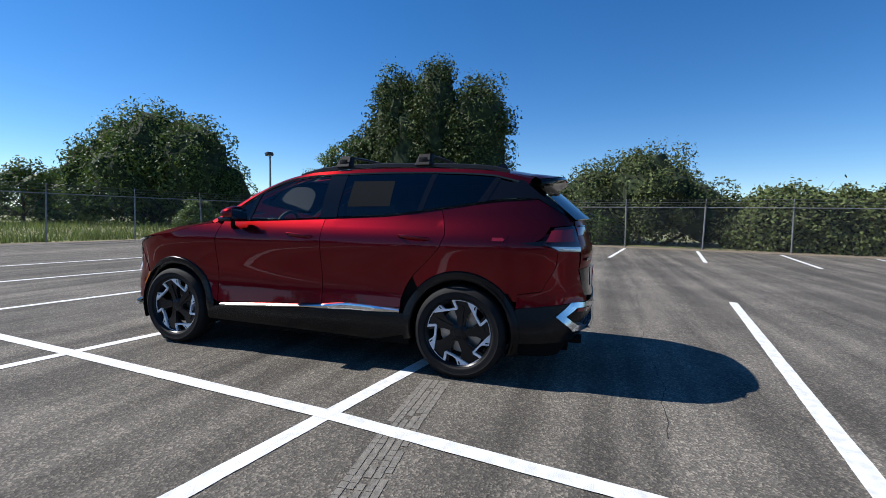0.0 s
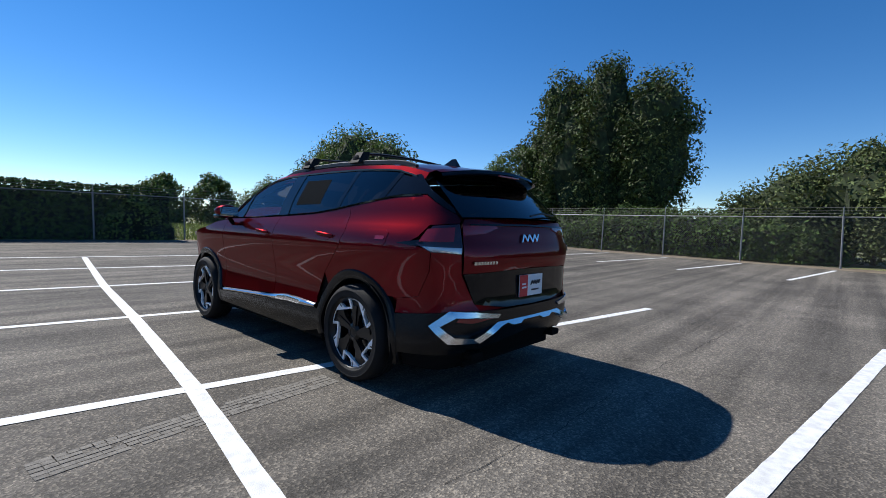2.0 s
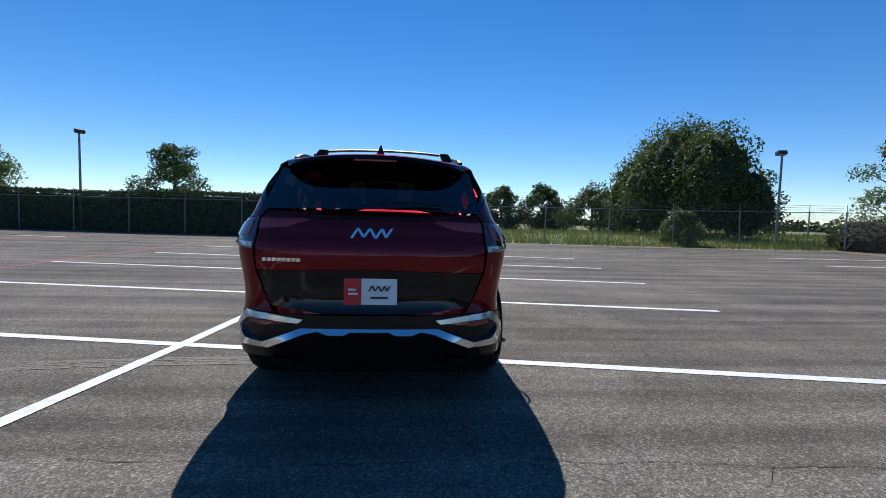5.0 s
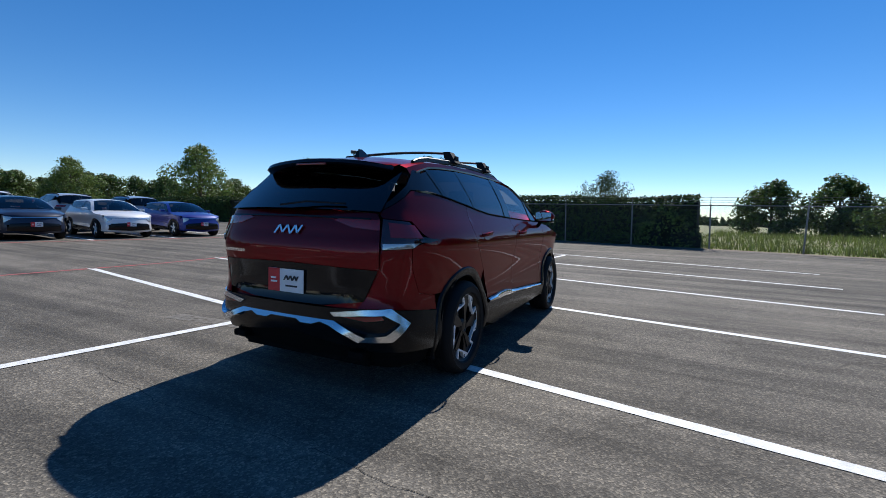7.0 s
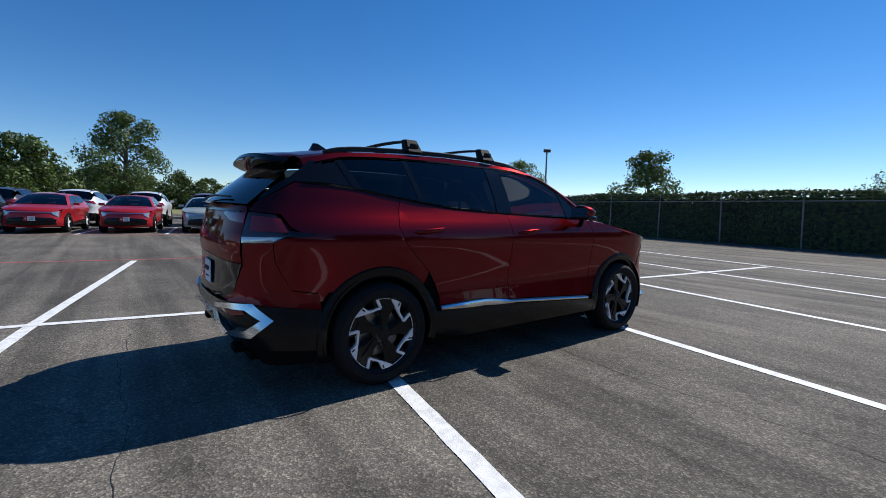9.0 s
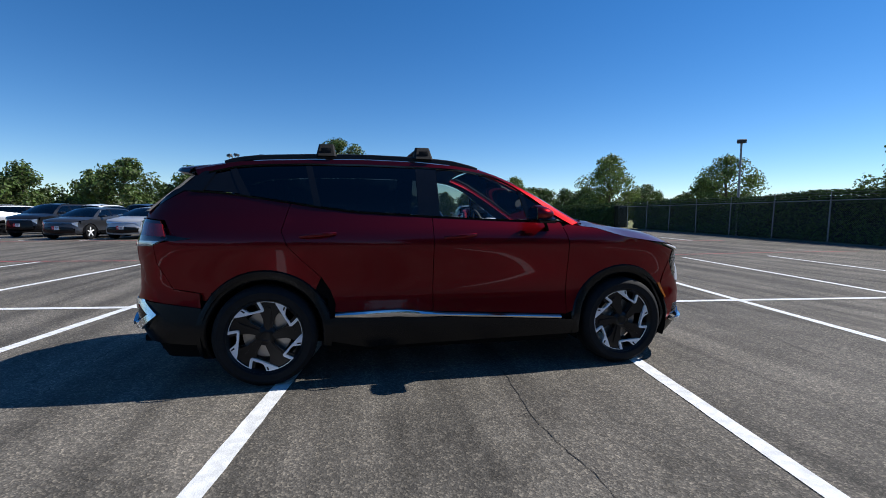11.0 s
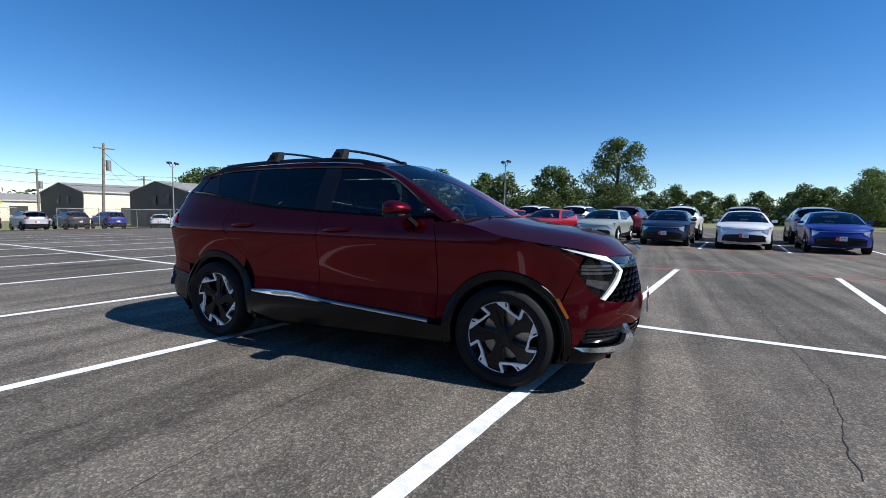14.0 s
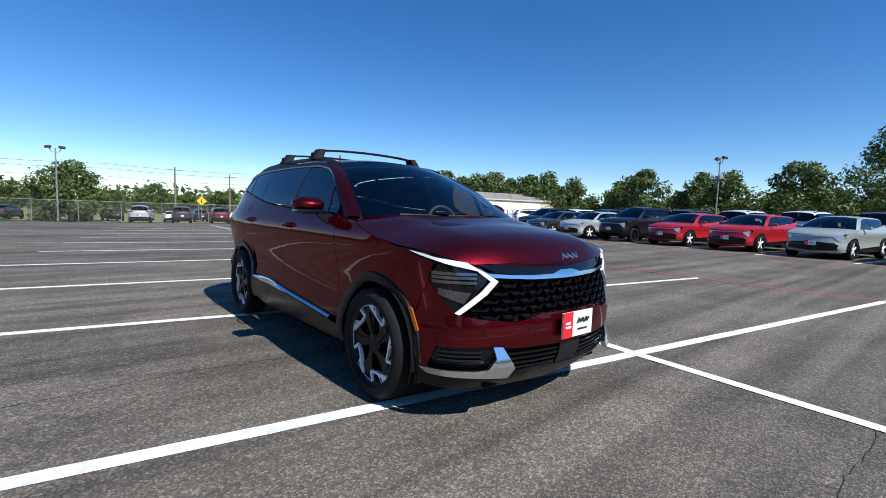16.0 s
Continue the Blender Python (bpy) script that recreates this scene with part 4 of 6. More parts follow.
    emblem(tg, Matrix.Translation((0, -.905, 1.075)) @ Matrix.Rotation(radians(-14), 4, "X") @ Matrix.Scale(-1, 4, (0, 1, 0)), .23, M_CHROME)
    bm = bmesh.new()
    for k in range(8):
        box(bm, .023, .006, .02, -.63 + k * .028 + .02, -.915 + .0012 * (8 - k) * 2, .915, 0)
    part("model_script", bm, M_CHROME, tg, "row of small bright bars", smooth=False)
    plate(tg, Matrix.Translation((0, -.93, .74)) @ Matrix.Scale(-1, 4, (0, 1, 0)))
    # rear window between the pillar panels
    bm = bmesh.new()
    rows = []
    for f in np.linspace(0, 1, 10):
        hw, y, z = .605 + .055 * f - .008 * f * f, -.47 - .335 * f, 1.505 - .30 * f
        rows.append([Vector((k * hw, y - (.075 + .04 * f) * (1 - k * k), z + .012 * (1 - k * k))) for k in np.linspace(-1, 1, 15)])
    sheet(bm, rows, True)
    part("rear_screen", bm, M_GLASS_REAR, tg, "dark rear window")
    bm = bmesh.new()
    tube(bm, [(-.05, -.93, 1.235), (.15, -.9, 1.26), (.42, -.85, 1.25)], .007, 6)
    part("rear_wiper", bm, M_PLASTIC, tg)
    bm = bmesh.new()
    up = []
    for k in np.linspace(-1, 1, 21):
        a = abs(k)
        e = edge_at(-.5)
        ty = -.705 + .06 * a ** 2 + .10 * a ** 8
        cr = 1 - k * k
        w = e.x * (1 - .03 * a ** 4)
        up.append([Vector((k * e.x, -.46, e.z + .006 + .055 * cr)), Vector((k * (e.x + .004), min(-.5, ty * .4 - .46 * .6), e.z - .002 + .052 * cr)), Vector((k * w, ty + .012, 1.507 + .05 * cr)),
                   Vector((k * w, ty, 1.487 + .05 * cr)), Vector((k * (w - .01), ty + .03, 1.472 + .045 * cr)), Vector((k * (w - .02), -.46, 1.468 + .03 * cr))])
    sheet(bm, up, True)
    part("roof_spoiler", bm, M_BLACK_GLOSS, tg, "gloss black roof spoiler")
    bm = bmesh.new()
    rows = [[p + Vector((0, 0, .004)) for p in r[:2]] + [r[2] * .93 + r[1] * .07 + Vector((0, 0, .004))] for r in up]
    sheet(bm, rows, True)
    part("spoiler_top", bm, M_RED, tg)
    bm = bmesh.new()
    box(bm, .26, .012, .014, 0, -.702, 1.522, .004)
    part("high_brake_lamp", bm, M_LENS_RED, tg)
    bm = bmesh.new()
    vs = [bm.verts.new(p) for p in ((-.022, -.02, 1.638), (.022, -.02, 1.638), (.03, -.2, 1.628), (-.03, -.2, 1.628), (-.004, -.13, 1.7), (.004, -.13, 1.7), (.004, -.165, 1.7), (-.004, -.165, 1.7))]
    for q in ((0, 1, 5, 4), (1, 2, 6, 5), (2, 3, 7, 6), (3, 0, 4, 7), (4, 5, 6, 7)):
        bm.faces.new([vs[i] for i in q])
    bmesh.ops.recalc_face_normals(bm, faces=bm.faces)
    part("antenna_fin", bm, M_BLACK_GLOSS, car)

    # silver rear skid trims
    for sx in (1, -1):
        bm = panel(R((.38, .575), (.60, .605), (.75, .612)) + S((-.70, .515)) + R((.755, .41), (.58, .405), (.62, .44), (.725, .45)) + S((-.765, .515)) + R((.715, .572), (.60, .57), (.41, .552)), .022, .03, .03, fit=lambda u, z, o: skin(u, z, o + .003 - .15 * (z - .5)))
        part("rear_skid_trim", bm if sx > 0 else mirror(bm), M_SILVER, car, "silver bumper trim")
        bm = panel(R((.46, .555), (.70, .568), (.715, .545), (.62, .535)), .012, .01, .03)
        part("rear_reflector", bm if sx > 0 else mirror(bm), M_LENS_RED, car, "red bumper reflector")
    bar = R((-.58, .408), (-.38, .49), (-.30, .507), (-.24, .487), (-.15, .487), (-.11, .505), (.11, .505), (.15, .487), (.24, .487), (.30, .507), (.38, .49), (.58, .408), (.62, .436), (.4, .522), (.28, .533), (0, .537), (-.28, .533), (-.4, .522), (-.62, .436))
    part("rear_skid_bar", panel(bar, .02, .03, .03, fit=lambda u, z, o: skin(u, z, o + .02 - .5 * (z - .45))), M_SILVER, car, "silver bumper bar")
    for sx in (-1, 1):
        bm = bmesh.new()
        box(bm, .12, .1, .05, sx * .52, -.82, .3, .015)
        part("exhaust_tip", bm, M_DARK, car)

    # carrier bars on the rails
    for y in (1.15, .41):
        carrier = new("roof_bar")
        carrier.parent = car
        e = edge_at(y)
        bm = bmesh.new()
        pts = spline([(-.47, y, 1.722), (-.3, y, 1.735), (0, y, 1.742), (.3, y, 1.735), (.47, y, 1.722)], 16)
        sweep(bm, pts, [(-.028, -.006), (.028, -.006), (.032, .002), (.02, .01), (-.02, .01), (-.032, .002)])
        part("crossbar", bm, M_PLASTIC, carrier)
        for sx in (-1, 1):
            bm = bmesh.new()
            rows = []
            for f in np.linspace(0, 1, 7):
                hw, hh = .075 - .02 * f, .05 - .012 * f
                c = Vector((sx * (.565 - .055 * f), y, 1.635 + .095 * f))
                rows.append([c + Vector((sx * hh * q * .9, hw * w, 0)) for q, w in ((1, -.8), (1, .8), (.6, 1), (-.6, 1), (-1, .8), (-1, -.8), (-.6, -1), (.6, -1), (1, -.8))])
            vs = sheet(bm, rows)
            bm.faces.new(vs[-1][:-1])
            bmesh.ops.remove_doubles(bm, verts=bm.verts, dist=1e-5)
            bmesh.ops.recalc_face_normals(bm, faces=bm.faces)
            ft = part("bar_foot", bm, M_RUBBER, carrier)
            bm = bmesh.new()
            box(bm, .012, .075, .05, sx * .588, y, 1.672, .008, None)
            part("foot_cover", bm, M_RUBBER, ft)

    # cabin
    bm = bmesh.new()
    box(bm, 1.4, .5, .22, 0, 2.2, 1.0, .06)
    part("dashboard", bm, M_CABIN, car)
    bm = bmesh.new()
    for k in range(24):
        a0, a1 = k * math.tau / 24, (k + 1) * math.tau / 24
        tube(bm, [(-.38 + .18 * math.cos(a0), 1.9 - .05 * math.sin(a0), 1.06 + .18 * math.sin(a0)), (-.38 + .18 * math.cos(a1), 1.9 - .05 * math.sin(a1), 1.06 + .18 * math.sin(a1))], .016, 6, False)
    part("steering_wheel", bm, M_CABIN, car)
    for x, y in ((-.37, 1.35), (.37, 1.35), (-.37, .35), (0, .35), (.37, .35)):
        seat = new("seat")
        seat.parent = car
        bm = bmesh.new()
        box(bm, .5 if y > 1 else .4, .5, .2, x, y + .1, .6, .06)
        part("cushion", bm, M_SEAT, seat)
        bm = bmesh.new()
        box(bm, .46 if y > 1 else .4, .14, .62, x, y - .22, .95, .05, Matrix.Translation((x, y, .8)) @ Matrix.Rotation(radians(14), 4, "X") @ Matrix.Translation((-x, -y, -.8)))
        part("seat_back", bm, M_SEAT, seat)
        bm = bmesh.new()
        box(bm, .25, .09, .16, x, y - .34, 1.36, .035)
        part("headrest", bm, M_SEAT, seat)
    # paper sticker on the left rear window, just outside the pane; its dark colour imitates the tint
    st = mirror(panel([(U(y), z) for y, z in ((.62, 1.29), (1.0, 1.285), (1.0, 1.5), (.62, 1.5))], -.0045, 0))
    part("window_sticker", st, M_STICKER, car, "white paper price sticker, coloured dark as if behind tint")
    return car


mirror_glass = mat("mirror_glass", (0.9, 0.9, 0.9), 0.02, metal=1.0)


# ---------------------------------------------------------------- ground, lot, lines
def ground_sheet():
    xs = sorted(set(list(np.linspace(-60, 60, 41)) + [-2500, -900, -350, -150, -90, 90, 150, 350, 900, 2500]))
    vs, fs = [], []
    for v in xs:
        for u in xs:
            p = G(u, v)
            vs.append((p.x, p.y, p.z - .03 - (.25 if -34 < v < 17.5 and -50 < u < 18.5 else 0)))
    k = len(xs)
    for i in range(k - 1):
        for j in range(k - 1):
            fs.append((i * k + j, i * k + j + 1, (i + 1) * k + j + 1, (i + 1) * k + j))
    return tagged(raw("ground", vs, fs, M_GRASS, smooth=True), "rough grass and bare earth round the lot", "ground", kind="structure")


LOT_E, LOT_N, LOT_S, LOT_W = 19.0, 17.9, -44.0, -52.0


def patch(name, u0, u1, v0, v1, material, z, label, category, step=2.0, wob=0.0):
    us, ws = np.linspace(u0, u1, max(2, int((u1 - u0) / step) + 1)), np.linspace(v0, v1, max(2, int((v1 - v0) / step) + 1))
    vs, fs = [], []
    for j, v in enumerate(ws):
        for i, u in enumerate(us):
            du = wob * noise.noise((u * .7, v * .7, 3)) if i in (0, len(us) - 1) else 0
            dv = wob * noise.noise((u * .7, v * .7, 9)) if j in (0, len(ws) - 1) else 0
            vs.append(tuple(G(u + du, v + dv, z)))
    k = len(us)
    for i in range(len(ws) - 1):
        for j in range(k - 1):
            fs.append((i * k + j, i * k + j + 1, (i + 1) * k + j + 1, (i + 1) * k + j))
    return tagged(raw(name, vs, fs, material, smooth=True), label, category, kind="structure")


def stripe(pts, width, material, label, name="parking_line", z=.004):
    """A painted stripe with slightly ragged edges along (u, v) points."""
    vs, fs = [], []
    pts = [Vector((p[0], p[1], 0)) for p in pts]
    row = 0
    for a, b in zip(pts, pts[1:]):
        d = b - a
        k = max(2, int(d.length / .12))
        nrm = Vector((-d.y, d.x, 0)).normalized() * width / 2
        for i in range(k + 1):
            p = a + d * i / k
            e0, e1 = .03 * noise.noise((p.x * 9, p.y * 9, 1)), .03 * noise.noise((p.x * 9, p.y * 9, 5))
            q0, q1 = p + nrm * (1 + e0 * 3), p - nrm * (1 + e1 * 3)
            vs += [tuple(G(q0.x, q0.y, z)), tuple(G(q1.x, q1.y, z))]
            if i:
                fs.append((row - 2, row - 1, row + 1, row))
            row += 2
    return tagged(raw(name, vs, fs, material), label, "road marking", "painted bay lines" if material == M_WHITE_LINE else "", kind="structure")


ground_sheet()
patch("asphalt_lot", LOT_W, LOT_E, LOT_S, LOT_N, M_ASPHALT, 0, "weathered dark grey asphalt car park", "car park", 1.5, .25)
patch("verge_north", -60, 19.3, 17.7, 18.6, M_DIRT, -.012, "strip of dry earth and leaves along the fence", "verge", 1.2, .3)
patch("verge_east", 18.8, 20.5, -40, 19, M_DIRT, -.012, "strip of dry earth and leaves along the fence", "verge", 1.2, .3)
patch("street", -80, 80, -60, -46.5, M_ASPHALT, .03, "grey street beyond the lot", "road", 4)
patch("pavement", -52, 40, -46.4, -44.1, M_CONCRETE, .05, "pale concrete pavement", "pavement", 3)

W = .112
RIGHT = {-1: (6.0, -2.68), 0: (6.03, -.11), 1: (5.97, 2.68), 2: (5.97, 5.42), 3: (5.85, 8.14), 4: (5.74, 10.86)}
LEFT = {-1: (-5.4, -2.6), 0: (-5.85, .08), 1: (-6.4, 2.78), 2: (-6.9, 5.62), 3: (-6.6, 8.5), 4: (-6.9, 11.3)}
MID = {-2: (.12, -5.46), -1: (.04, -2.72), 0: (.01, -.01), 1: (-.12, 2.73), 2: (-.3, 5.5)}
for k in range(-9, 5):
    a, b = LEFT.get(k, (-5.43, k * BAY)), RIGHT.get(k, (5.97, k * BAY))
    stripe([a, b] if k not in MID else [a, MID[k], b], W, M_WHITE_LINE, "white painted bay line on asphalt")
stripe([(1.1, -30.5), (.12, -5.46), (.04, -2.72), (.01, -.01), (-.12, 2.73), (-.3, 5.5), (-.52, 10.9)], W, M_WHITE_LINE, "long white painted line between the bays", z=.006)
for k in range(-6, 6):
    stripe([(13.4, k * BAY), (18.6, k * BAY)], W, M_WHITE_LINE, "white painted bay line on asphalt")
for k in range(-9, 6):
    stripe([(-14.3, k * BAY), (-19.6, k * BAY)], W, M_WHITE_LINE, "white painted bay line on asphalt")
stripe([(-5.5, -30), (-5.6, -2), (-5.95, 1.4), (-6.5, 3.6), (-7.1, 6.4), (-7.4, 8.5), (-8.0, 12), (-8.2, 15.5)], .1, M_RED_LINE, "faded red painted fire lane line", "fire_lane_line")
stripe([(-14.1, -30), (-14.1, 15)], .14, M_RED_LINE, "faded red painted fire lane line", "fire_lane_line")
# rubber tyre tracks by the rear wheel
M_TRACK = mat("pale_tyre_track", (0.225, 0.205, 0.173), 0.9, second=(0.14, 0.128, 0.108), scale=26, bump=0.4, bump_scale=150, fine=0.6)


def track(pts, width):
    vs, fs = [], []
    row = 0
    for a, b in zip(pts, pts[1:]):
        a, b = Vector((*a, 0)), Vector((*b, 0))
        d = b - a
        nrm = Vector((-d.y, d.x, 0)).normalized()
        k = int(d.length / .05)
        for i in range(k):
            for s in (-.38, -.2, 0, .2, .38):
                p = a + d * (i + .5 * (int(s * 100) % 2)) / k + nrm * s * width
                e, f = d.normalized() * .027, nrm * width * .082
                w = random.uniform(.86, 1.08)
                if random.random() < .05:
                    continue
                vs += [(p + q * w + Vector((0, 0, .0025)))[:] for q in (-e - f, e - f, e + f, -e + f)]
                fs.append((row, row + 1, row + 2, row + 3))
                row += 4
    return tagged(raw("tyre_track", vs, fs, M_TRACK), "pale dusty tyre track printed on asphalt", "tyre mark", kind="structure")


track([(-1.0, .13), (-1.78, .08), (-2.65, -.02)], .22)
M_CRACK = mat("open_crack", (0.026, 0.024, 0.021), 0.95)


def crack(pts, width, seed):
    """A wandering open crack in the asphalt along (u, v) points, with short side branches."""
    random.seed(seed)
    vs, fs = [], []

    def run(line, w0, w1):
        row = len(vs)
        for i, p in enumerate(line):
            q0, q1 = line[max(i - 1, 0)], line[min(i + 1, len(line) - 1)]
            d = Vector((q1[0] - q0[0], q1[1] - q0[1]))
            nrm = Vector((-d.y, d.x)).normalized() * (w0 + (w1 - w0) * i / (len(line) - 1)) * random.uniform(.35, 1) / 2
            vs.extend([tuple(G(p[0] + nrm.x, p[1] + nrm.y, .003)), tuple(G(p[0] - nrm.x, p[1] - nrm.y, .003))])
            if i:
                k = row + 2 * i
                fs.append((k - 2, k - 1, k + 1, k))

    line = []
    for a, b in zip(pts, pts[1:]):
        k = max(2, int(math.hypot(b[0] - a[0], b[1] - a[1]) / .06))
        for i in range(k):
            f = i / k
            u, v = a[0] + (b[0] - a[0]) * f, a[1] + (b[1] - a[1]) * f
            line.append((u + .05 * noise.noise((u * 3, v * 3, seed)) + .02 * noise.noise((u * 14, v * 14, seed)), v + .05 * noise.noise((u * 3, v * 3, seed + 7)) + .025 * noise.noise((u * 14, v * 14, seed + 5))))
    run(line, width, width)
    for i in range(8, len(line) - 8, 17):
        u, v = line[i]
        du, dv = random.uniform(-.05, .05), random.uniform(-.05, .05)
        run([(u + du * j + random.uniform(-.012, .012), v + dv * j + random.uniform(-.012, .012)) for j in range(random.randint(4, 8))], width * .7, .001)
    return tagged(raw("asphalt_crack", vs, fs, M_CRACK), "thin dark wandering crack in the asphalt", "crack", "asphalt cracks", kind="structure")


crack([(-.4, 1.42), (1.3, 1.5), (2.6, 1.56), (3.3, 1.6), (3.8, 1.69), (4.3, 1.8), (5.4, 1.82)], .0065, 3)
crack([(6.6, -1.3), (5.5, -1.36), (4.3, -1.5), (3.1, -1.57), (1.3, -1.83), (.6, -1.85)], .0055, 4)
crack([(-12, 3.05), (-7.7, 3.75), (-1.9, 4.2), (0, 4.35), (1.1, 4.48), (2.4, 4.4)], .007, 5)
crack([(-13.5, -3.2), (-9, -2.0), (-6.2, -1.1)], .007, 6)


# ---------------------------------------------------------------- parked cars
def parked(kind, label):
    """A parked car with its nose along +y, built on the same kind of skin; its paint comes from the object's colour."""
    tall = kind == "suv"
    sz = 1.04 if tall else .885
    car = empty("parked_car", label, "car", "parked cars")
    fix = lambda bm: (bmesh.ops.transform(bm, matrix=Matrix.Diagonal((1, 1, sz, 1)) @ Matrix.Translation((0, -1.35, 0)), verts=bm.verts), bm)[1]
    cut = lambda poly, *a: fix(panel(poly, *a))
    both = lambda nm, poly, mt, *a: [part(nm, cut(poly, *a) if s > 0 else mirror(cut(poly, *a)), mt, car) for s in (1, -1)]
    flank = S((.47, .5), (2.3, .43)) + arch(2.755, .44, 165, 15, 8) + S((3.22, .5), (3.27, .8), (3.25, .95), (3.0, 1.0), (2.75, 1.036), (2.5, 1.104), (2.25, 1.133)) + along(belt, 2.2, -.55, 0, 10) + S((-.66, 1.3)) + R((.68, 1.16)) + R((.69, .9)) + S((-.7, .6)) + arch(0, .44, 150, 15, 8)
    both("body_side", flank, M_PAINT_OB, 0, .03, .09)
    both("sill", S((.43, .3), (2.33, .28), (2.33, .42), (.44, .48)), M_CLAD, .01, .04, .15)
    for cy in (0, 2.755):
        both("arch_cladding", arch(cy, .47, 0, 180, 10) + arch(cy, .38, 180, 0, 10), M_CLAD, .014, .05, .12)
    both("side_glass", along(belt, -.1, 2.13, .012, 8) + along(lambda y: top(y) - .02, 2.1, -.25, 0, 10), M_GLASS_CAR, -.004, 0, .12)
    both("door_pillar", along(belt, 1.1, 1.22, 0, 1) + along(lambda y: top(y) - .01, 1.22, 1.1, 0, 1), M_BLACK_GLOSS, .002, .01, .1)
    for s in (1, -1):
        bm = bmesh.new()
        rows = [[skin(U(y), top(y) - .02, 0), edge_at(ye)] for y, ye in zip(np.linspace(-.5, 2.3, 21), np.linspace(-.5, 2.42, 21))]
        sheet(bm, rows, True)
        fix(bm)
        part("roof_side", bm if s > 0 else mirror(bm), M_PAINT_OB, car)
        bm = bmesh.new()
        box(bm, .2, .14, .12, .97, 1.98, 1.2, .04)
        fix(bm)
        part("door_mirror", bm if s > 0 else mirror(bm), M_PAINT_OB, car)
        both_l = F((.78, .9), (.58, .86), (.6, .78), (.76, .66))
        bm = cut(both_l, .012, .02, .05)
        part("headlamp", bm if s > 0 else mirror(bm), M_LENS_CLEAR, car)
        bm = cut(R((.80, 1.14), (.45, 1.14), (.5, 1.07), (.82, 1.0)), .012, .02, .05)
        part("tail_lamp", bm if s > 0 else mirror(bm), M_LENS_RED, car)
        for y in (0, 2.755):
            w = new("wheel")
            w.parent = car
            w.matrix_local = Matrix.Translation((s * .8, y - 1.35, .345)) @ (Matrix.Identity(4) if s > 0 else Matrix.Rotation(math.pi, 4, "Z"))
            bm = bmesh.new()
            lathe(bm, [(.24, -.1), (.33, -.1), (.345, -.06), (.345, .07), (.33, .1), (.25, .105)], 24)
            part("tyre", bm, M_RUBBER, w)
            bm = bmesh.new()
            lathe(bm, [(.25, .1), (.235, .07), (.22, .02), (.0, .02)], 24)
            part("rim", bm, M_RIM, w)
            bm = bmesh.new()
            for i in range(5):
                a = i * math.tau / 5
                box(bm, .03, .06, .23, .065, 0, .12, .008, Matrix.Rotation(a, 4, "X"))
            part("spokes", bm, M_MACHINED if not tall else M_RIM, w, smooth=False)
    bm = bmesh.new()
    sheet(bm, across(np.linspace(-.5, 1.62, 12), .055, 0, 0, 8))
    part("roof", fix(bm), M_PAINT_OB, car)
    bm = bmesh.new()
    rows = []
    for f in np.linspace(0, 1, 6):
        e = edge_at(1.62 + .8 * f)
        rows.append([Vector((k * e.x, e.y + .12 * (1 - k * k), e.z + .045 * (1 - k * k))) for k in np.linspace(-1, 1, 9)])
    sheet(bm, rows)
    part("windscreen", fix(bm), M_GLASS_CAR, car)
    bm = bmesh.new()
    rows = []
    for f in np.linspace(0, 1, 5):
        hw, y, z = .575 + .08 * f, -.50 - .34 * f, 1.525 - .335 * f
        rows.append([Vector((k * hw, y - .07 * (1 - k * k), z + .03 * (1 - k * k))) for k in np.linspace(-1, 1, 9)])
    sheet(bm, rows, True)
    part("rear_screen", fix(bm), M_GLASS_CAR, car)
    bm = bmesh.new()
    rows = hood_rows(8)[::2]
    sheet(bm, rows + [[p + Vector((0, 0, -.05)) for p in rows[-1]]])
    part("bonnet", fix(bm), M_PAINT_OB, car)
    part("nose", cut(F((.8, .93), (.3, .93), (0, .93), (-.3, .93), (-.8, .93), (-.86, .6), (-.5, .56), (0, .55), (.5, .56), (.86, .6)), 0, .03, .09), M_PAINT_OB, car)
    part("light_bar", cut(F((.6, .86), (0, .865), (-.6, .86), (-.6, .84), (0, .845), (.6, .84)), .012, .02, .06), M_LENS_CLEAR if tall else M_CHROME, car)
    part("front_grille", cut(F((.62, .62), (0, .66), (-.62, .62), (-.7, .36), (0, .33), (.7, .36)) if not tall else F((.6, .8), (-.6, .8), (-.66, .4), (.66, .4)), .01, .03, .09), M_CLAD, car)
    part("front_lip", cut(F((.86, .6), (.7, .6), (.66, .36), (0, .3), (-.66, .36), (-.7, .6), (-.86, .6), (-.86, .3), (0, .22), (.86, .3)), .002, .03, .1), M_CLAD if tall else M_PAINT_OB, car)
    part("tail", cut(R((.7, 1.19), (0, 1.2), (-.7, 1.19), (-.82, .9), (-.8, .55), (0, .55), (.8, .55), (.82, .9)), 0, .03, .1), M_PAINT_OB, car)
    part("rear_bumper", cut(R((.84, .6), (0, .62), (-.84, .6), (-.8, .32), (0, .3), (.8, .32)), .01, .03, .12), M_CLAD, car)
    bm = bmesh.new()
    box(bm, 1.45, 3.9, .3, 0, 1.35, .4, .02)
    box(bm, 1.3, 2.6, .5, 0, 1.2, .75, .05)
    part("floor_and_seats", fix(bm), M_DARK, car)
    bm = bmesh.new()
    for x in (-.36, .36):
        box(bm, .45, .14, .6, x, 1.1, 1.1, .04)
        box(bm, .24, .1, .16, x, 1.04, 1.46, .03)
    part("seats", fix(bm), M_SEAT, car)
    plate(car, Matrix.Translation((0, 2.285, .60 * sz)) @ Matrix.Scale(-1, 4, (1, 0, 0)))
    plate(car, Matrix.Translation((0, -2.31, .78 * sz)) @ Matrix.Scale(-1, 4, (0, 1, 0)))
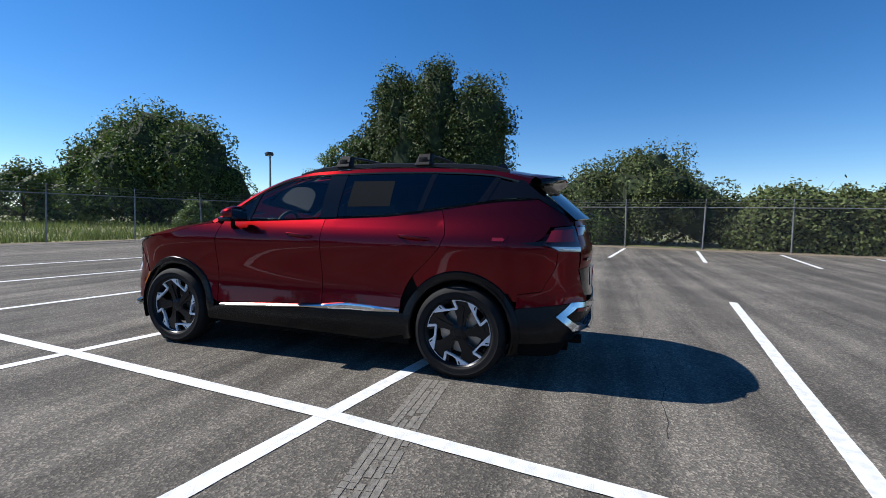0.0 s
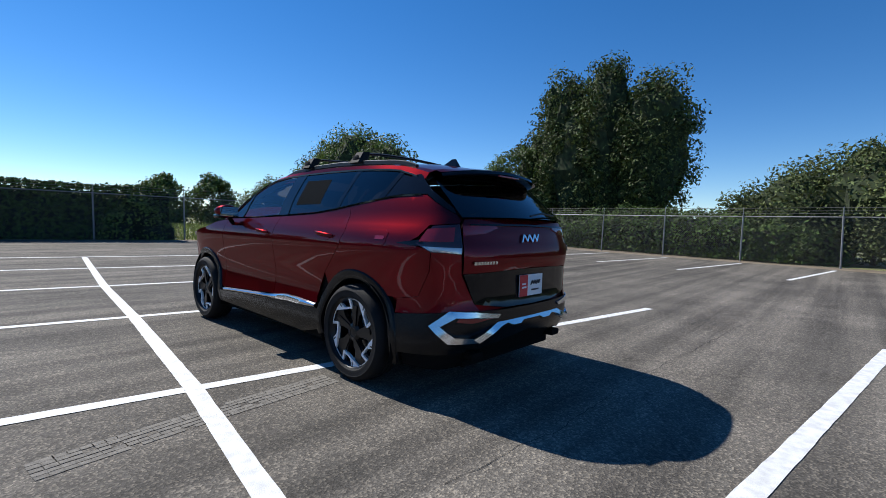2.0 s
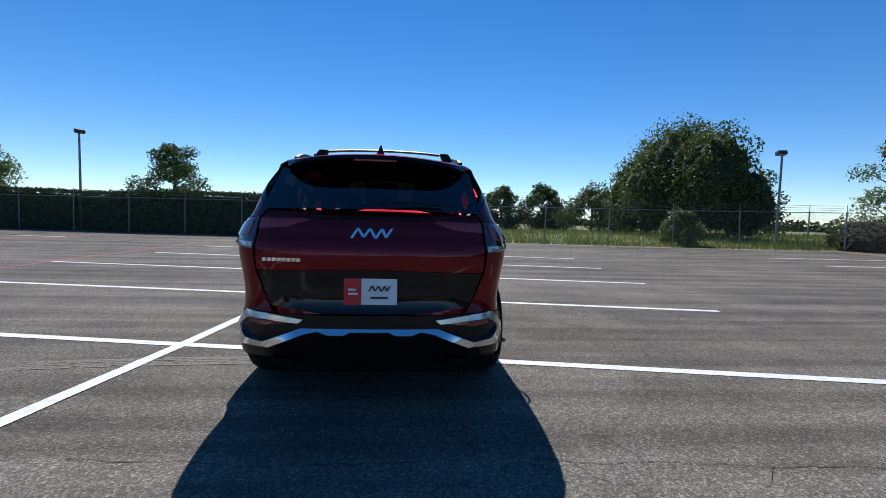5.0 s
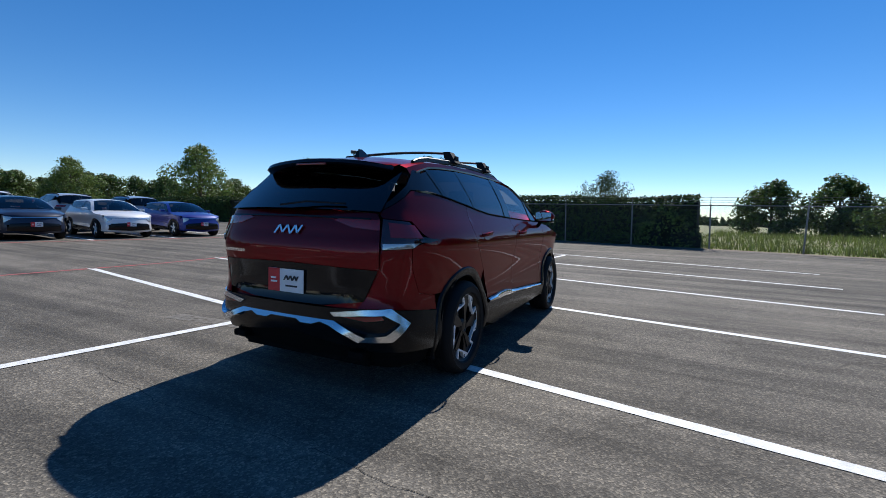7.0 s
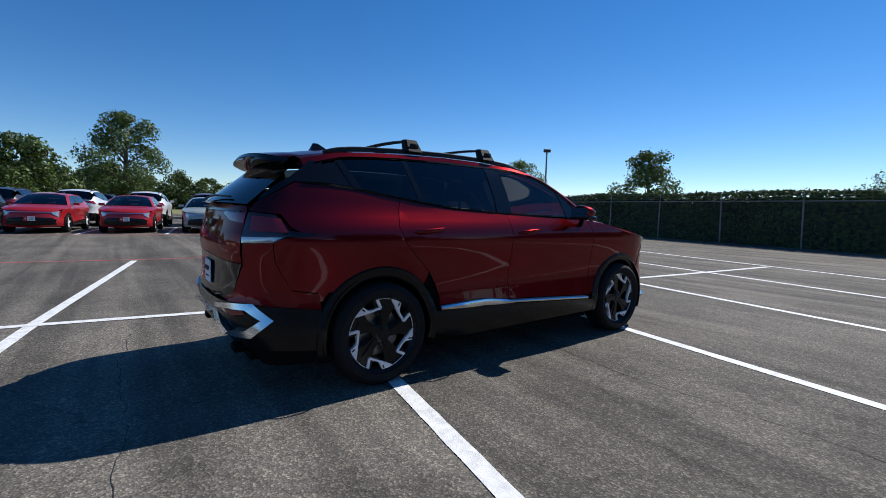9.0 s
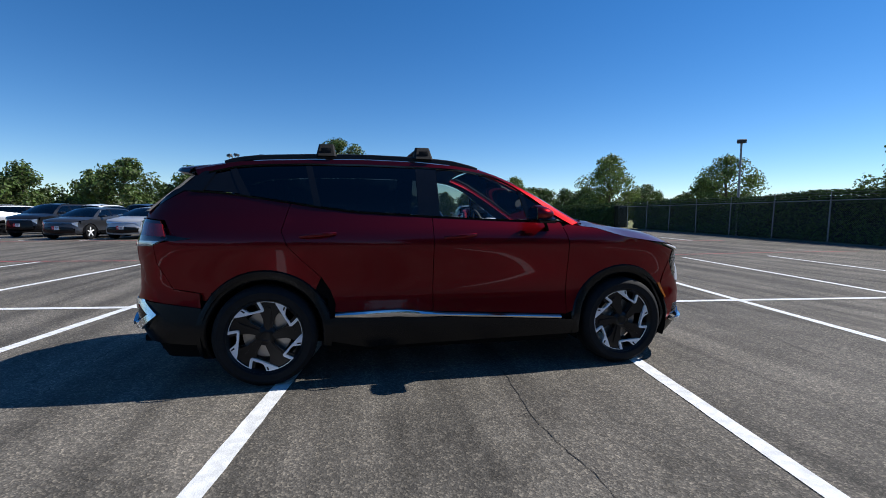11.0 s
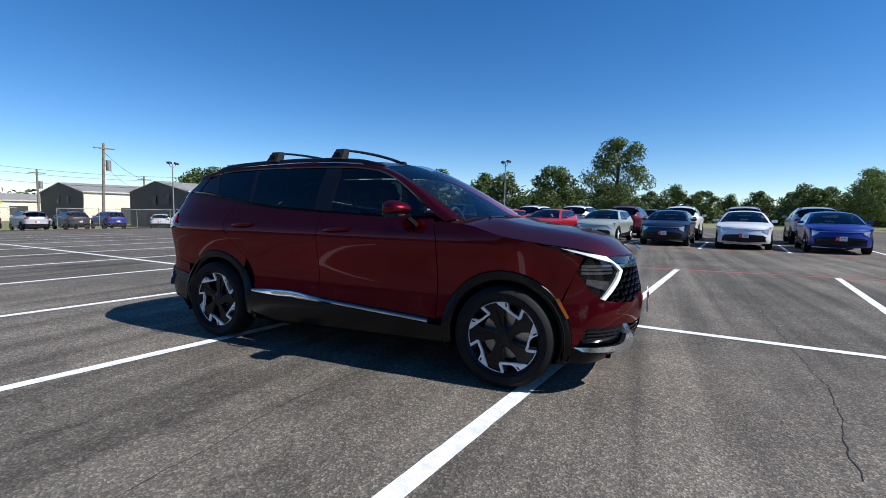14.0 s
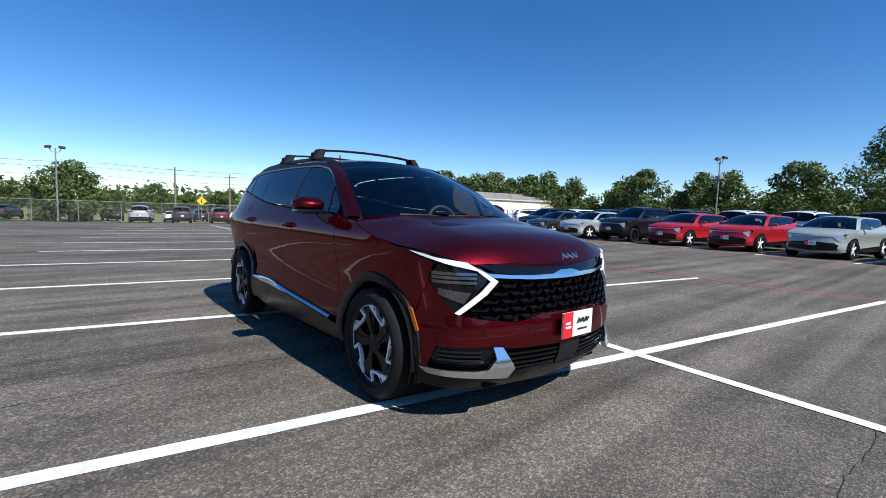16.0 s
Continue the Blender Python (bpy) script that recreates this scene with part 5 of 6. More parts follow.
    if tall:
        for s in (1, -1):
            bm = bmesh.new()
            sweep(bm, [edge_at(y) + Vector((-.02, 0, .03)) for y in np.linspace(-.3, 1.5, 12)], [(-.015, -.03), (.015, -.03), (.015, .01), (-.015, .01)])
            fix(bm)
            part("roof_rail", bm if s > 0 else mirror(bm), M_PLASTIC, car)
    return car


suv0 = parked("suv", "parked sport utility car on the asphalt")
sedan0 = parked("sedan", "parked low fastback saloon on the asphalt")
COLS = {"white": (.78, .78, .78), "navy": (.012, .018, .04), "black": (.01, .01, .012), "pale green-grey": (.36, .4, .37), "red": (.42, .012, .018), "blue": (.01, .025, .22), "silver": (.42, .43, .45),
        "dark grey": (.035, .037, .042), "maroon": (.1, .006, .014), "light blue-grey": (.3, .35, .42)}
_used = set()


def park(kind, colour, u, v, turn, where="parked in a marked bay"):
    src = suv0 if kind == "suv" else sedan0
    m = at(u, v, 0, turn)
    if src.name not in _used:
        _used.add(src.name)
        ob = src
        ob.matrix_world = m
    else:
        ob = copy_thing(src, m)
    for o in ob.children_recursive:
        o.color = (*COLS[colour], 1)
    what = "sport utility car" if kind == "suv" else "low fastback saloon"
    tagged(ob, f"{colour} {what} {where}", "car", "parked cars")
    return ob


ROW = [("sedan", "blue"), ("sedan", "white"), ("sedan", "navy"), ("sedan", "pale green-grey"), ("sedan", "red"), ("sedan", "red"), ("suv", "black"), ("sedan", "silver"), ("sedan", "dark grey")]
for k, (kd, cl) in enumerate(ROW):
    park(kd, cl, -17.1, 1.5 * BAY + BAY * (1 - k), 90 + 180, "parked nose out in a marked bay")
BACK = ["light blue-grey", "silver", "white", "maroon", "white", "white", "dark grey", "white", "black", "white"]
for k, cl in enumerate(BACK):
    park("suv", cl, -22.6, 1.5 * BAY + BAY * (1 - k), 90, "parked tail towards the lot")
for k, cl in enumerate(["dark grey", "silver", "black", "white"]):
    park("suv", cl, -36, -2 - 3.1 * k, 90, "parked in a far row")
park("suv", "red", -15.3, -22.5, -70, "parked alone across the lot")
park("suv", "black", -19.5, -18.6, -90)
park("suv", "white", -22.5, -22.5, 60)
for cl, kd, u in (("silver", "suv", 6.1), ("dark grey", "suv", 2.6), ("maroon", "suv", -.9), ("silver", "suv", -8.2), ("dark grey", "suv", -11.2), ("blue", "suv", -14.2)):
    park(kd, cl, u, -48.5, 180, "parked at the street beyond the fence")
park("sedan", "white", -18.5, -47, 150, "parked by the cream building")
park("sedan", "dark grey", -27, -47, 80, "parked by the cream building")
for k, cl in enumerate(["dark grey", "silver", "white", "dark grey", "silver", "white", "black", "white", "silver", "maroon", "black", "white"]):
    park("sedan" if k % 3 else "suv", cl, 20 - 3.3 * k, -66 - (k * 7 % 5), 170 + 9 * (k % 4), "parked far beyond the street")


# ---------------------------------------------------------------- fences
def fence(name, a, b, spacing, label, mesh=True, height=1.8, arms=True, seedz=0.0):
    """A chain-link fence between two (u, v) places: posts, top rail, wire mesh, barbed strands."""
    f = empty(name, label, "fence")
    a, b = Vector((*a, 0)), Vector((*b, 0))
    d = (b - a).normalized()
    n = int((b - a).length / spacing)
    proto = bmesh.new()
    tube(proto, [(0, 0, -.2), (0, 0, height)], .03, 8)
    tube(proto, [(0, 0, height), (0, 0, height + .02)], .042, 8)
    if arms:
        tube(proto, [(0, 0, height), (.0, .0, height + .34)], .014, 6)
    base = None
    for i in range(n + 1):
        p = a + d * spacing * i
        if base is None:
            base = part("post", proto, M_GALV, f)
            ob = base
        else:
            ob = base.copy()
            scene.collection.objects.link(ob)
        ob.matrix_world = at(p.x, p.y, seedz) @ Matrix.Rotation(radians(random.uniform(-1.6, 1.6)), 4, "X") @ Matrix.Rotation(radians(random.uniform(-1.6, 1.6)), 4, "Y")
    bm = bmesh.new()
    k = int((b - a).length / 3) + 1
    tube(bm, [G(*(a + (b - a) * i / k).xy, seedz + height - .02) for i in range(k + 1)], .021, 6)
    part("top_rail", bm, M_GALV, f)
    if arms:
        for h in (.1, .2, .31):
            bm = bmesh.new()
            tube(bm, [G(*(a + (b - a) * i / k).xy, seedz + height + h - .015 * (i % 2)) for i in range(k + 1)], .006, 4)
            part("barbed_strand", bm, M_WIRE, f)
    if mesh:
        vs, fs = [], []
        L_, pitch, t = (b - a).length, .085, .0032
        for sgn in (1, -1):
            for i in range(int((L_ + height) / pitch)):
                s0 = i * pitch - (height if sgn > 0 else 0)
                p0, p1 = (s0, .03), (s0 + sgn * height, height - .03)
                q = []
                for s, h in (p0, p1):
                    q.append((min(max(s, 0), L_), h))
                for off in (-t, t):
                    for s, h in q:
                        w = a + d * s
                        vs.append(tuple(G(w.x, w.y, seedz + h + off)))
                m = len(vs)
                fs.append((m - 4, m - 3, m - 1, m - 2))
        ob = raw("wire_mesh", vs, fs, M_WIRE, f)
        ob["kind"] = "stuff"
    return f


fence("chain_link_fence_north", (-49, 18.3), (19.6, 18.5), 3.05, "grey chain-link fence with barbed strands on top")
fence("chain_link_fence_east", (19.7, 18.4), (20.3, -38), 3.05, "grey chain-link fence with barbed strands on top")
fence("chain_link_fence_south", (19.5, -44.2), (-6.5, -44.4), 3.05, "grey chain-link fence by the street", height=1.85, arms=False)
fence("chain_link_fence_gate", (-9, -44.4), (-46, -44.6), 3.05, "grey chain-link fence by the street", height=1.85, arms=False)


# ---------------------------------------------------------------- plants
def leaves(bmv, bmf, centre, radius, n, size, squash=1.0, shell=.55, flat=.0):
    """Adds n leaves spread through an uneven ball."""
    c = Vector(centre)
    for _ in range(n):
        d = Vector((random.gauss(0, 1), random.gauss(0, 1), random.gauss(0, 1))).normalized()
        r = radius * (shell + (1 - shell) * random.random() ** .5) * (1 + .35 * noise.noise(c * .7 + d * 1.9)) * (1.25 if random.random() < .06 else 1)
        p = c + Vector((d.x * r, d.y * r, d.z * r * squash))
        nrm = (d + Vector((random.gauss(0, .6), random.gauss(0, .6), random.gauss(.25, .6)))).normalized()
        a = nrm.orthogonal().normalized()
        a.rotate(Matrix.Rotation(random.uniform(0, math.tau), 3, nrm))
        b = nrm.cross(a)
        s = size * random.uniform(.55, 1.3)
        k = len(bmv)
        bmv += [(p + a * s)[:], (p + b * s * .5 + nrm * s * .15)[:], (p - a * s)[:], (p - b * s * .5 + nrm * s * .15)[:]]
        bmf.append((k, k + 1, k + 2, k + 3))


def tree(name, label, h, spread, leaf, size, count, seed, trunk_h=.25, blobs=22, dark=None, top_heavy=.6, trunk_r=.028):
    random.seed(seed)
    t = empty(name, label, "tree" if name != "bush" else "bush")
    bm = bmesh.new()
    tips = []
    tube(bm, [(0, 0, -.3), (.02 * h, .01 * h, h * .3), (-.01 * h, .02 * h, h * .62), (0, 0, h * .85)], [h * trunk_r, h * trunk_r * .8, h * trunk_r * .5, h * .004], 8)
    for i in range(blobs):
        f = trunk_h + (1 - trunk_h) * ((i + .5) / blobs)
        wide = math.sin(math.pi * min(1, max(.12, (f - trunk_h) / (1 - trunk_h)) ** top_heavy)) ** .6
        ang = i * 2.4 + random.uniform(-.5, .5)
        rr = spread * .5 * wide * random.uniform(.35, .95)
        tip = Vector((rr * math.cos(ang), rr * math.sin(ang), h * f * random.uniform(.93, 1.03) * .93))
        st = Vector((0, 0, max(.12 * h, tip.z - rr * .7)))
        tube(bm, [st, st.lerp(tip, .5) + Vector((0, 0, .05 * rr)), tip], [h * .009, h * .005, h * .002], 5)
        tips.append((tip, spread * random.uniform(.11, .17) * (.75 + .45 * wide) * (1 if blobs < 60 else .85)))
    part("trunk", bm, M_BARK, t)
    vs, fs = [], []
    per = count // len(tips)
    for tip, r in tips:
        leaves(vs, fs, tip, r, per, size, random.uniform(.65, .9), .3)
    part_ob = raw("crown", vs, fs, leaf, t)
    # inner leaves take a darker green, so the crown's shade is in their colour
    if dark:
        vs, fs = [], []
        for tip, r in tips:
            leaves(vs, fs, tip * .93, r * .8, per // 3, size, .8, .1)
        raw("shaded_inner_crown", vs, fs, dark, t)
    return t


def lobed(name, label, lobes, leaf, size, count, seed, category="tree", core=M_CROWN_CORE):
    """A plant of several uneven lobes (x, y, foot, top, radius): trunk and limbs, a solid core painted as crown shade
    and leaf clumps over it.
    """
    random.seed(seed)
    t = empty(name, label, category)
    bm = bmesh.new()
    high = max(q[3] for q in lobes)
    for x, y, z0, z1, r in lobes:
        tube(bm, [(x * .15, y * .15, -.3), (x * .6, y * .6, z0 + .3 * (z1 - z0)), (x, y, z1 - .5 * r)], [high * .02, high * .013, high * .004], 7)
    part("trunk", bm, M_BARK, t)
    bm = bmesh.new()
    vs, fs = [], []
    area = sum(q[4] * (q[3] - q[2]) for q in lobes)
    for x, y, z0, z1, r in lobes:
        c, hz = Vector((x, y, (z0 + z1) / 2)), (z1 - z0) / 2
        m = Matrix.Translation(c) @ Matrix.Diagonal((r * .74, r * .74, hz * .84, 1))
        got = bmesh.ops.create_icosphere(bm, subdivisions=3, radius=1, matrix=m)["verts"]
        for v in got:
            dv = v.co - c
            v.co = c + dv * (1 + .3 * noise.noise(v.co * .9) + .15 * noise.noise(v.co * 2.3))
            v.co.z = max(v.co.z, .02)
        clumps = max(8, int(26 * r * hz / 5))
        per = int(count * r * (z1 - z0) / area / clumps)
        for i in range(clumps):
            zz = 1 - 2 * (i + .5) / clumps
            rad = math.sqrt(1 - zz * zz)
            ang = i * 2.4 + random.uniform(-.4, .4)
            g = random.uniform(.72, 1.0)
            p = c + Vector((r * rad * math.cos(ang) * g, r * rad * math.sin(ang) * g, hz * zz * random.uniform(.8, .97)))
            p.z = max(p.z, .2)
            leaves(vs, fs, p, random.uniform(.2, .42) * r + .12, per, size, random.uniform(.7, 1.1), .25)
    part("shaded_inner_crown", bm, core, t)
    vs = [(x, y, max(z, .02)) for x, y, z in vs]
    raw("crown", vs, fs, leaf, t)
    return t


def bank(name, label, length, depth, height, leaf, size, per_m, seed, dark=M_HEDGE_CORE, category="bush", rough=.35, trimmed=False):
    """A long bush or hedge along its own x axis: a solid core painted as inner shade, leaves over it."""
    random.seed(seed)
    b = empty(name, label, category)
    n = max(4, int(length / .8))
    prof = [(-.5, 0), (-.5, .5), (-.42, .85), (-.15, 1), (.2, 1), (.45, .8), (.5, .4), (.5, 0)] if not trimmed else [(-.5, 0), (-.49, .5), (-.48, .95), (-.42, 1), (.42, 1), (.48, .95), (.49, .5), (.5, 0)]
    hs = [height * (1 + rough * 1.2 * noise.noise((i * .8 * .33, seed * 3.1, 0)) + rough * .5 * noise.noise((i * .8 * 1.1, seed, 4))) for i in range(n + 1)]
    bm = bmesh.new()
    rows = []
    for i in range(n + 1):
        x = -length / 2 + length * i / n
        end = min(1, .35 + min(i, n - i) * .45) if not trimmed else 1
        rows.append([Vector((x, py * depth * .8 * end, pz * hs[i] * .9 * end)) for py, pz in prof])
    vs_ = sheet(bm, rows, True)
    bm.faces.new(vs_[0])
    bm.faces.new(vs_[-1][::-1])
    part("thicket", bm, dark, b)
    vs, fs = [], []
    total = int(per_m * length)
    for _ in range(total):
        x = random.uniform(-length / 2, length / 2)
        fi = (x + length / 2) / length * n
        i = min(int(fi), n - 1)
        hgt = hs[i] + (hs[i + 1] - hs[i]) * (fi - i)
        end = 1 if trimmed else min(1, .35 + min(fi, n - fi) * .45)
        s = random.random() * (len(prof) - 1)
        j = int(s)
        q = Vector(prof[j]).lerp(Vector(prof[j + 1]), s - j)
        if trimmed and random.random() < .35:
            q = Vector((-.49, random.random()))
        jit = (.05 if trimmed else .13) * height * .4
        p = Vector((x, q.x * depth * end, q.y * hgt * end)) + Vector((random.gauss(0, jit), random.gauss(0, jit), random.gauss(0, jit)))
        lump = .16 * noise.noise(p * 1.3) * (0 if trimmed else 1)
        p += Vector((0, (q.x * 2) * lump * 2, lump * 3 * q.y))
        p.z = max(p.z, .02)
        nrm = Vector((random.gauss(0, .6), q.x * 2 + random.gauss(0, .6), q.y * .8 + random.gauss(0, .6))).normalized()
        a = nrm.orthogonal().normalized()
        a.rotate(Matrix.Rotation(random.uniform(0, math.tau), 3, nrm))
        bb = nrm.cross(a)
        sz = size * random.uniform(.5, 1.3)
        k = len(vs)
        vs += [(p + a * sz)[:], (p + bb * sz * .55)[:], (p - a * sz)[:], (p - bb * sz * .55)[:]]
        fs.append((k, k + 1, k + 2, k + 3))
    ob = raw("foliage", vs, fs, leaf, b)
    ob["kind"] = "stuff"
    # bare twigs that stick out on top
    if not trimmed:
        bm = bmesh.new()
        for _ in range(int(length * 2.2)):
            x = random.uniform(-.45, .45) * length
            p = Vector((x, random.uniform(-.25, .25) * depth, height * .85))
            q = p + Vector((random.gauss(0, .25), random.gauss(0, .25), random.uniform(.25, .6) * height * .45))
            tube(bm, [p, p.lerp(q, .5) + Vector((random.gauss(0, .06), 0, 0)), q], [.012, .008, .003], 4, False)
        part("twigs", bm, M_BARK, b)
    return b


def put(ob, u, v, turn=0.0, z=0.0, scale=1.0):
    ob.matrix_world = at(u, v, z, turn) @ Matrix.Scale(scale, 4)
    return ob


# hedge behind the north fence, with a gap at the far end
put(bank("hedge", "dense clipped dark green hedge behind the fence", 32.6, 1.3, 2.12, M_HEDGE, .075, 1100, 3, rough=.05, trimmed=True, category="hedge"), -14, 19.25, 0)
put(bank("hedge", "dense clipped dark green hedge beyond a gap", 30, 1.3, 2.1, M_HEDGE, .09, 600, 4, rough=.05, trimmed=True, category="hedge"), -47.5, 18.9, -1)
put(bank("bush", "young green shrub at the hedge end", 2.6, 1.2, 1.5, M_LEAF_LIGHT, .07, 900, 5, rough=.3), 1.2, 18.9, 0)
# overgrown east fence
put(bank("bush", "vine-covered thicket along the fence", 15, 3.6, 2.75, M_LEAF_IVY, .085, 2100, 11, rough=.3), 22.6, -11.5, 91)
put(bank("bush", "vine-covered thicket along the fence", 16, 3.4, 2.2, M_LEAF_IVY, .085, 1500, 12, rough=.35), 22.4, -26.5, 90)
# these vines use the dark hedge leaf: the tree's shade put into their colour
put(bank("bush", "vines and leaves under the tall tree", 18, 3.0, 1.7, M_HEDGE, .085, 1300, 13, rough=.45), 22.3, 9.2, 90)
put(bank("bush", "scrub of weeds behind the corner of the fence", 10, 3.0, 1.25, M_LEAF_IVY, .08, 700, 14, rough=.5), 24, 21.5, 40)
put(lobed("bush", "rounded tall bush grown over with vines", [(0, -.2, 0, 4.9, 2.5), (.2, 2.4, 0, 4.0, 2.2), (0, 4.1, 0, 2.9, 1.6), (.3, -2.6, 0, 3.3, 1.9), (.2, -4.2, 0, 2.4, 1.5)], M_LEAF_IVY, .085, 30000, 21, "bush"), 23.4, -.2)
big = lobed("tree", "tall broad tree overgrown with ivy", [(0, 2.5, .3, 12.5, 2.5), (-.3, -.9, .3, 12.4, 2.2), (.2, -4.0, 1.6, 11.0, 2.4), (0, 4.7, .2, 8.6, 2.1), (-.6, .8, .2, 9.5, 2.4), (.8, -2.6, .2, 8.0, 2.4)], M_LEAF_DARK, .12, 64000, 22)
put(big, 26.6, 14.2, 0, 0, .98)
put(tree("tree", "lighter green tree beside the ivy-covered tree", 7.2, 6.4, M_LEAF, .11, 13000, 23, .1, 22, None, .7), 25.2, 19.0)
put(tree("tree", "sparse pale tree with thin twigs", 6.4, 4.2, M_LEAF_LIGHT, .08, 5000, 24, .15, 16, None, .7, .018), 24.6, 21.4)
put(lobed("tree", "broad green tree beyond the field fence", [(0, 0, .2, 8.9, 3.3), (2.2, 3.0, .2, 8.2, 2.8), (-2.4, -3.0, .2, 7.8, 2.6), (-1.6, -4.8, .2, 4.6, 2.0), (2.5, 5.2, .2, 6.2, 2.2), (0, 1.5, .2, 6.5, 3.5)], M_LEAF, .13, 32000, 25), 18.4, 32.5, 45)
put(tree("bush", "round light green bush beside the fence", 1.9, 2.6, M_LEAF_LIGHT, .07, 4200, 26, .02, 16, M_LEAF, .5), 13.2, 20.6)
for u, v, h, w, sd in ((10, 48, 5.2, 6.5, 31), (5.2, 46, 4.7, 6, 32), (14.5, 44, 4.6, 9, 33), (-16, 71, 8.3, 11, 34), (20, 52, 5, 9, 35), (26, 40, 5, 8, 36)):
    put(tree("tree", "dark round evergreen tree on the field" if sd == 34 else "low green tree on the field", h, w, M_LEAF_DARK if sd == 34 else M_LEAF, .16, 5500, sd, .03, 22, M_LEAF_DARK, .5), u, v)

# trees to the west and south
airy = put(tree("tree", "tall airy tree with light green leaves", 10.4, 9.0, M_LEAF_LIGHT, .19, 9000, 41, .16, 30, None, .75), -64, 31)
put(tree("tree", "tall leafy tree behind the parked cars", 12.4, 9.4, M_LEAF, .18, 11000, 42, .14, 32, None, .8), -60, -10.4)
put(tree("tree", "leafy tree beyond the hedge", 9.2, 8, M_LEAF, .18, 7000, 43, .2, 24, None, .7), -33, 47)
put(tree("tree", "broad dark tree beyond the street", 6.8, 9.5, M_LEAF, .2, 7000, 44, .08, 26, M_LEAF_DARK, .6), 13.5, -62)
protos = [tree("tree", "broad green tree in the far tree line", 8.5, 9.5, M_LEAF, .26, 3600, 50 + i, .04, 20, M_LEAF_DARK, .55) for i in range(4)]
random.seed(77)
spots = []
for i in range(144):
    brg = 100 + i * 1.4 + random.uniform(-1, 1)
    dist = random.uniform(82, 108)
    sc = random.uniform(.55, .92)
    if 123 < brg < 142 or 100 < brg < 118:
        sc *= .55
    if brg > 225:
        dist, sc = dist + 25, sc * .95
    spots.append((5 + dist * math.cos(radians(brg)), dist * math.sin(radians(brg)), sc))
for i, (u, v, sc) in enumerate(spots):
    m = at(u, v, -.2, random.uniform(0, 360)) @ Matrix.Diagonal((sc, sc, sc * random.uniform(.85, 1.1), 1))
    if i < 4:
        protos[i].matrix_world = m
    else:
        o = copy_thing(protos[i % 4], Matrix.Identity(4))
        o.matrix_world = m
        tagged(o, group="far tree line")
put(copy_thing(airy, Matrix.Identity(4)), -58, 46, 70, 0, .95)
put(copy_thing(airy, Matrix.Identity(4)), -70, 17.5, 200, 0, .72)
for k in range(9):
    o = copy_thing(protos[k % 4], Matrix.Identity(4))
    o.matrix_world = at(5.6 + 92 * math.cos(radians(-119 - 2.1 * k)), 2.5 + 92 * math.sin(radians(-119 - 2.1 * k)), -.2, 50 * k) @ Matrix.Scale(1.2 + .07 * (k % 3), 4)
    tagged(o, "broad green tree behind the metal sheds", group="far tree line")
# dense wood behind the western rows
for k, (u, v) in enumerate(((-62, -28), (-66, -34), (-60, -40), (-63, -46), (-58, -52), (-68, -22), (-56, -58))):
    o = copy_thing(protos[k % 4], Matrix.Identity(4))
    o.matrix_world = at(u, v, -.2, 70 * k) @ Matrix.Scale(1.0 + .08 * (k % 3), 4)
    tagged(o, "broad green tree in a dense wood", group="far tree line")
random.seed(5)
vs, fs = [], []
for brg in np.arange(-60, 300, .35):
    dist = random.uniform(150, 190)
    h = random.uniform(3.0, 7.0) * (.55 if 40 < brg < 118 else 1)
    leaves(vs, fs, (dist * math.cos(radians(brg)), dist * math.sin(radians(brg)), h * .4), h * .75, 26, 1.1, .8, .5)
woods = raw("far_woods", vs, fs, M_FAR)
tagged(woods, "distant band of green woods on the horizon", "woods", kind="stuff")
# long grass of the field behind the north fence
random.seed(9)
vs, fs = [], []
for _ in range(26000):
    u, v = random.uniform(1.5, 40), 18.9 + 26 * random.random() ** 1.6
    p = G(u, v)
    s, hgt, a = random.uniform(.012, .03), random.uniform(.08, .34) * (1.4 if noise.noise((u * .3, v * .3, 0)) > .1 else .7), random.uniform(0, math.tau)
    dx, dy = math.cos(a) * s, math.sin(a) * s
    lx, ly = random.gauss(0, .08), random.gauss(0, .08)
    k = len(vs)
    vs += [(p.x - dx, p.y - dy, p.z - .03), (p.x + dx, p.y + dy, p.z - .03), (p.x + lx, p.y + ly, p.z + hgt)]
    fs.append((k, k + 1, k + 2))
tagged(raw("field_grass", vs, fs, M_BLADE), "long dry and green field grass", "grass", kind="stuff")


# ---------------------------------------------------------------- lamps, poles, buildings, signs
def lamp_post(u, v, h, heads, label, box_on=False, turn=0.0):
    p = empty("street_lamp", label, "street lamp", "lot lamps")
    bm = bmesh.new()
    tube(bm, [(0, 0, -.1), (0, 0, h)], [.07, .05], 8)
    part("pole", bm, M_GALV, p)
    for s in heads:
        if len(heads) > 1:
            bm = bmesh.new()
            tube(bm, [(0, 0, h - .35), (s * .25, 0, h - .3), (s * .42, 0, h)], .03, 6)
            part("arm", bm, M_GALV, p)
        bm = bmesh.new()
        box(bm, .44, .3, .2, s * .45, .05, h + .1, .03, Matrix.Translation((s * .45, 0, h)) @ Matrix.Rotation(radians(-14), 4, "X") @ Matrix.Rotation(radians(8 * s), 4, "Y") @ Matrix.Translation((-s * .45, 0, -h)))
        hd = part("lamp_head", bm, M_LAMP_HEAD, p)
        bm = bmesh.new()
        box(bm, .36, .24, .02, s * .45, .05, h - .01, .004)
        part("lens", bm, M_LAMP_GLASS, hd)
    if box_on:
        bm = bmesh.new()
        box(bm, .7, .3, .3, 0, 0, h - 1.5, .03)
        part("control_box", bm, M_GALV, p)
    return put(p, u, v, turn)


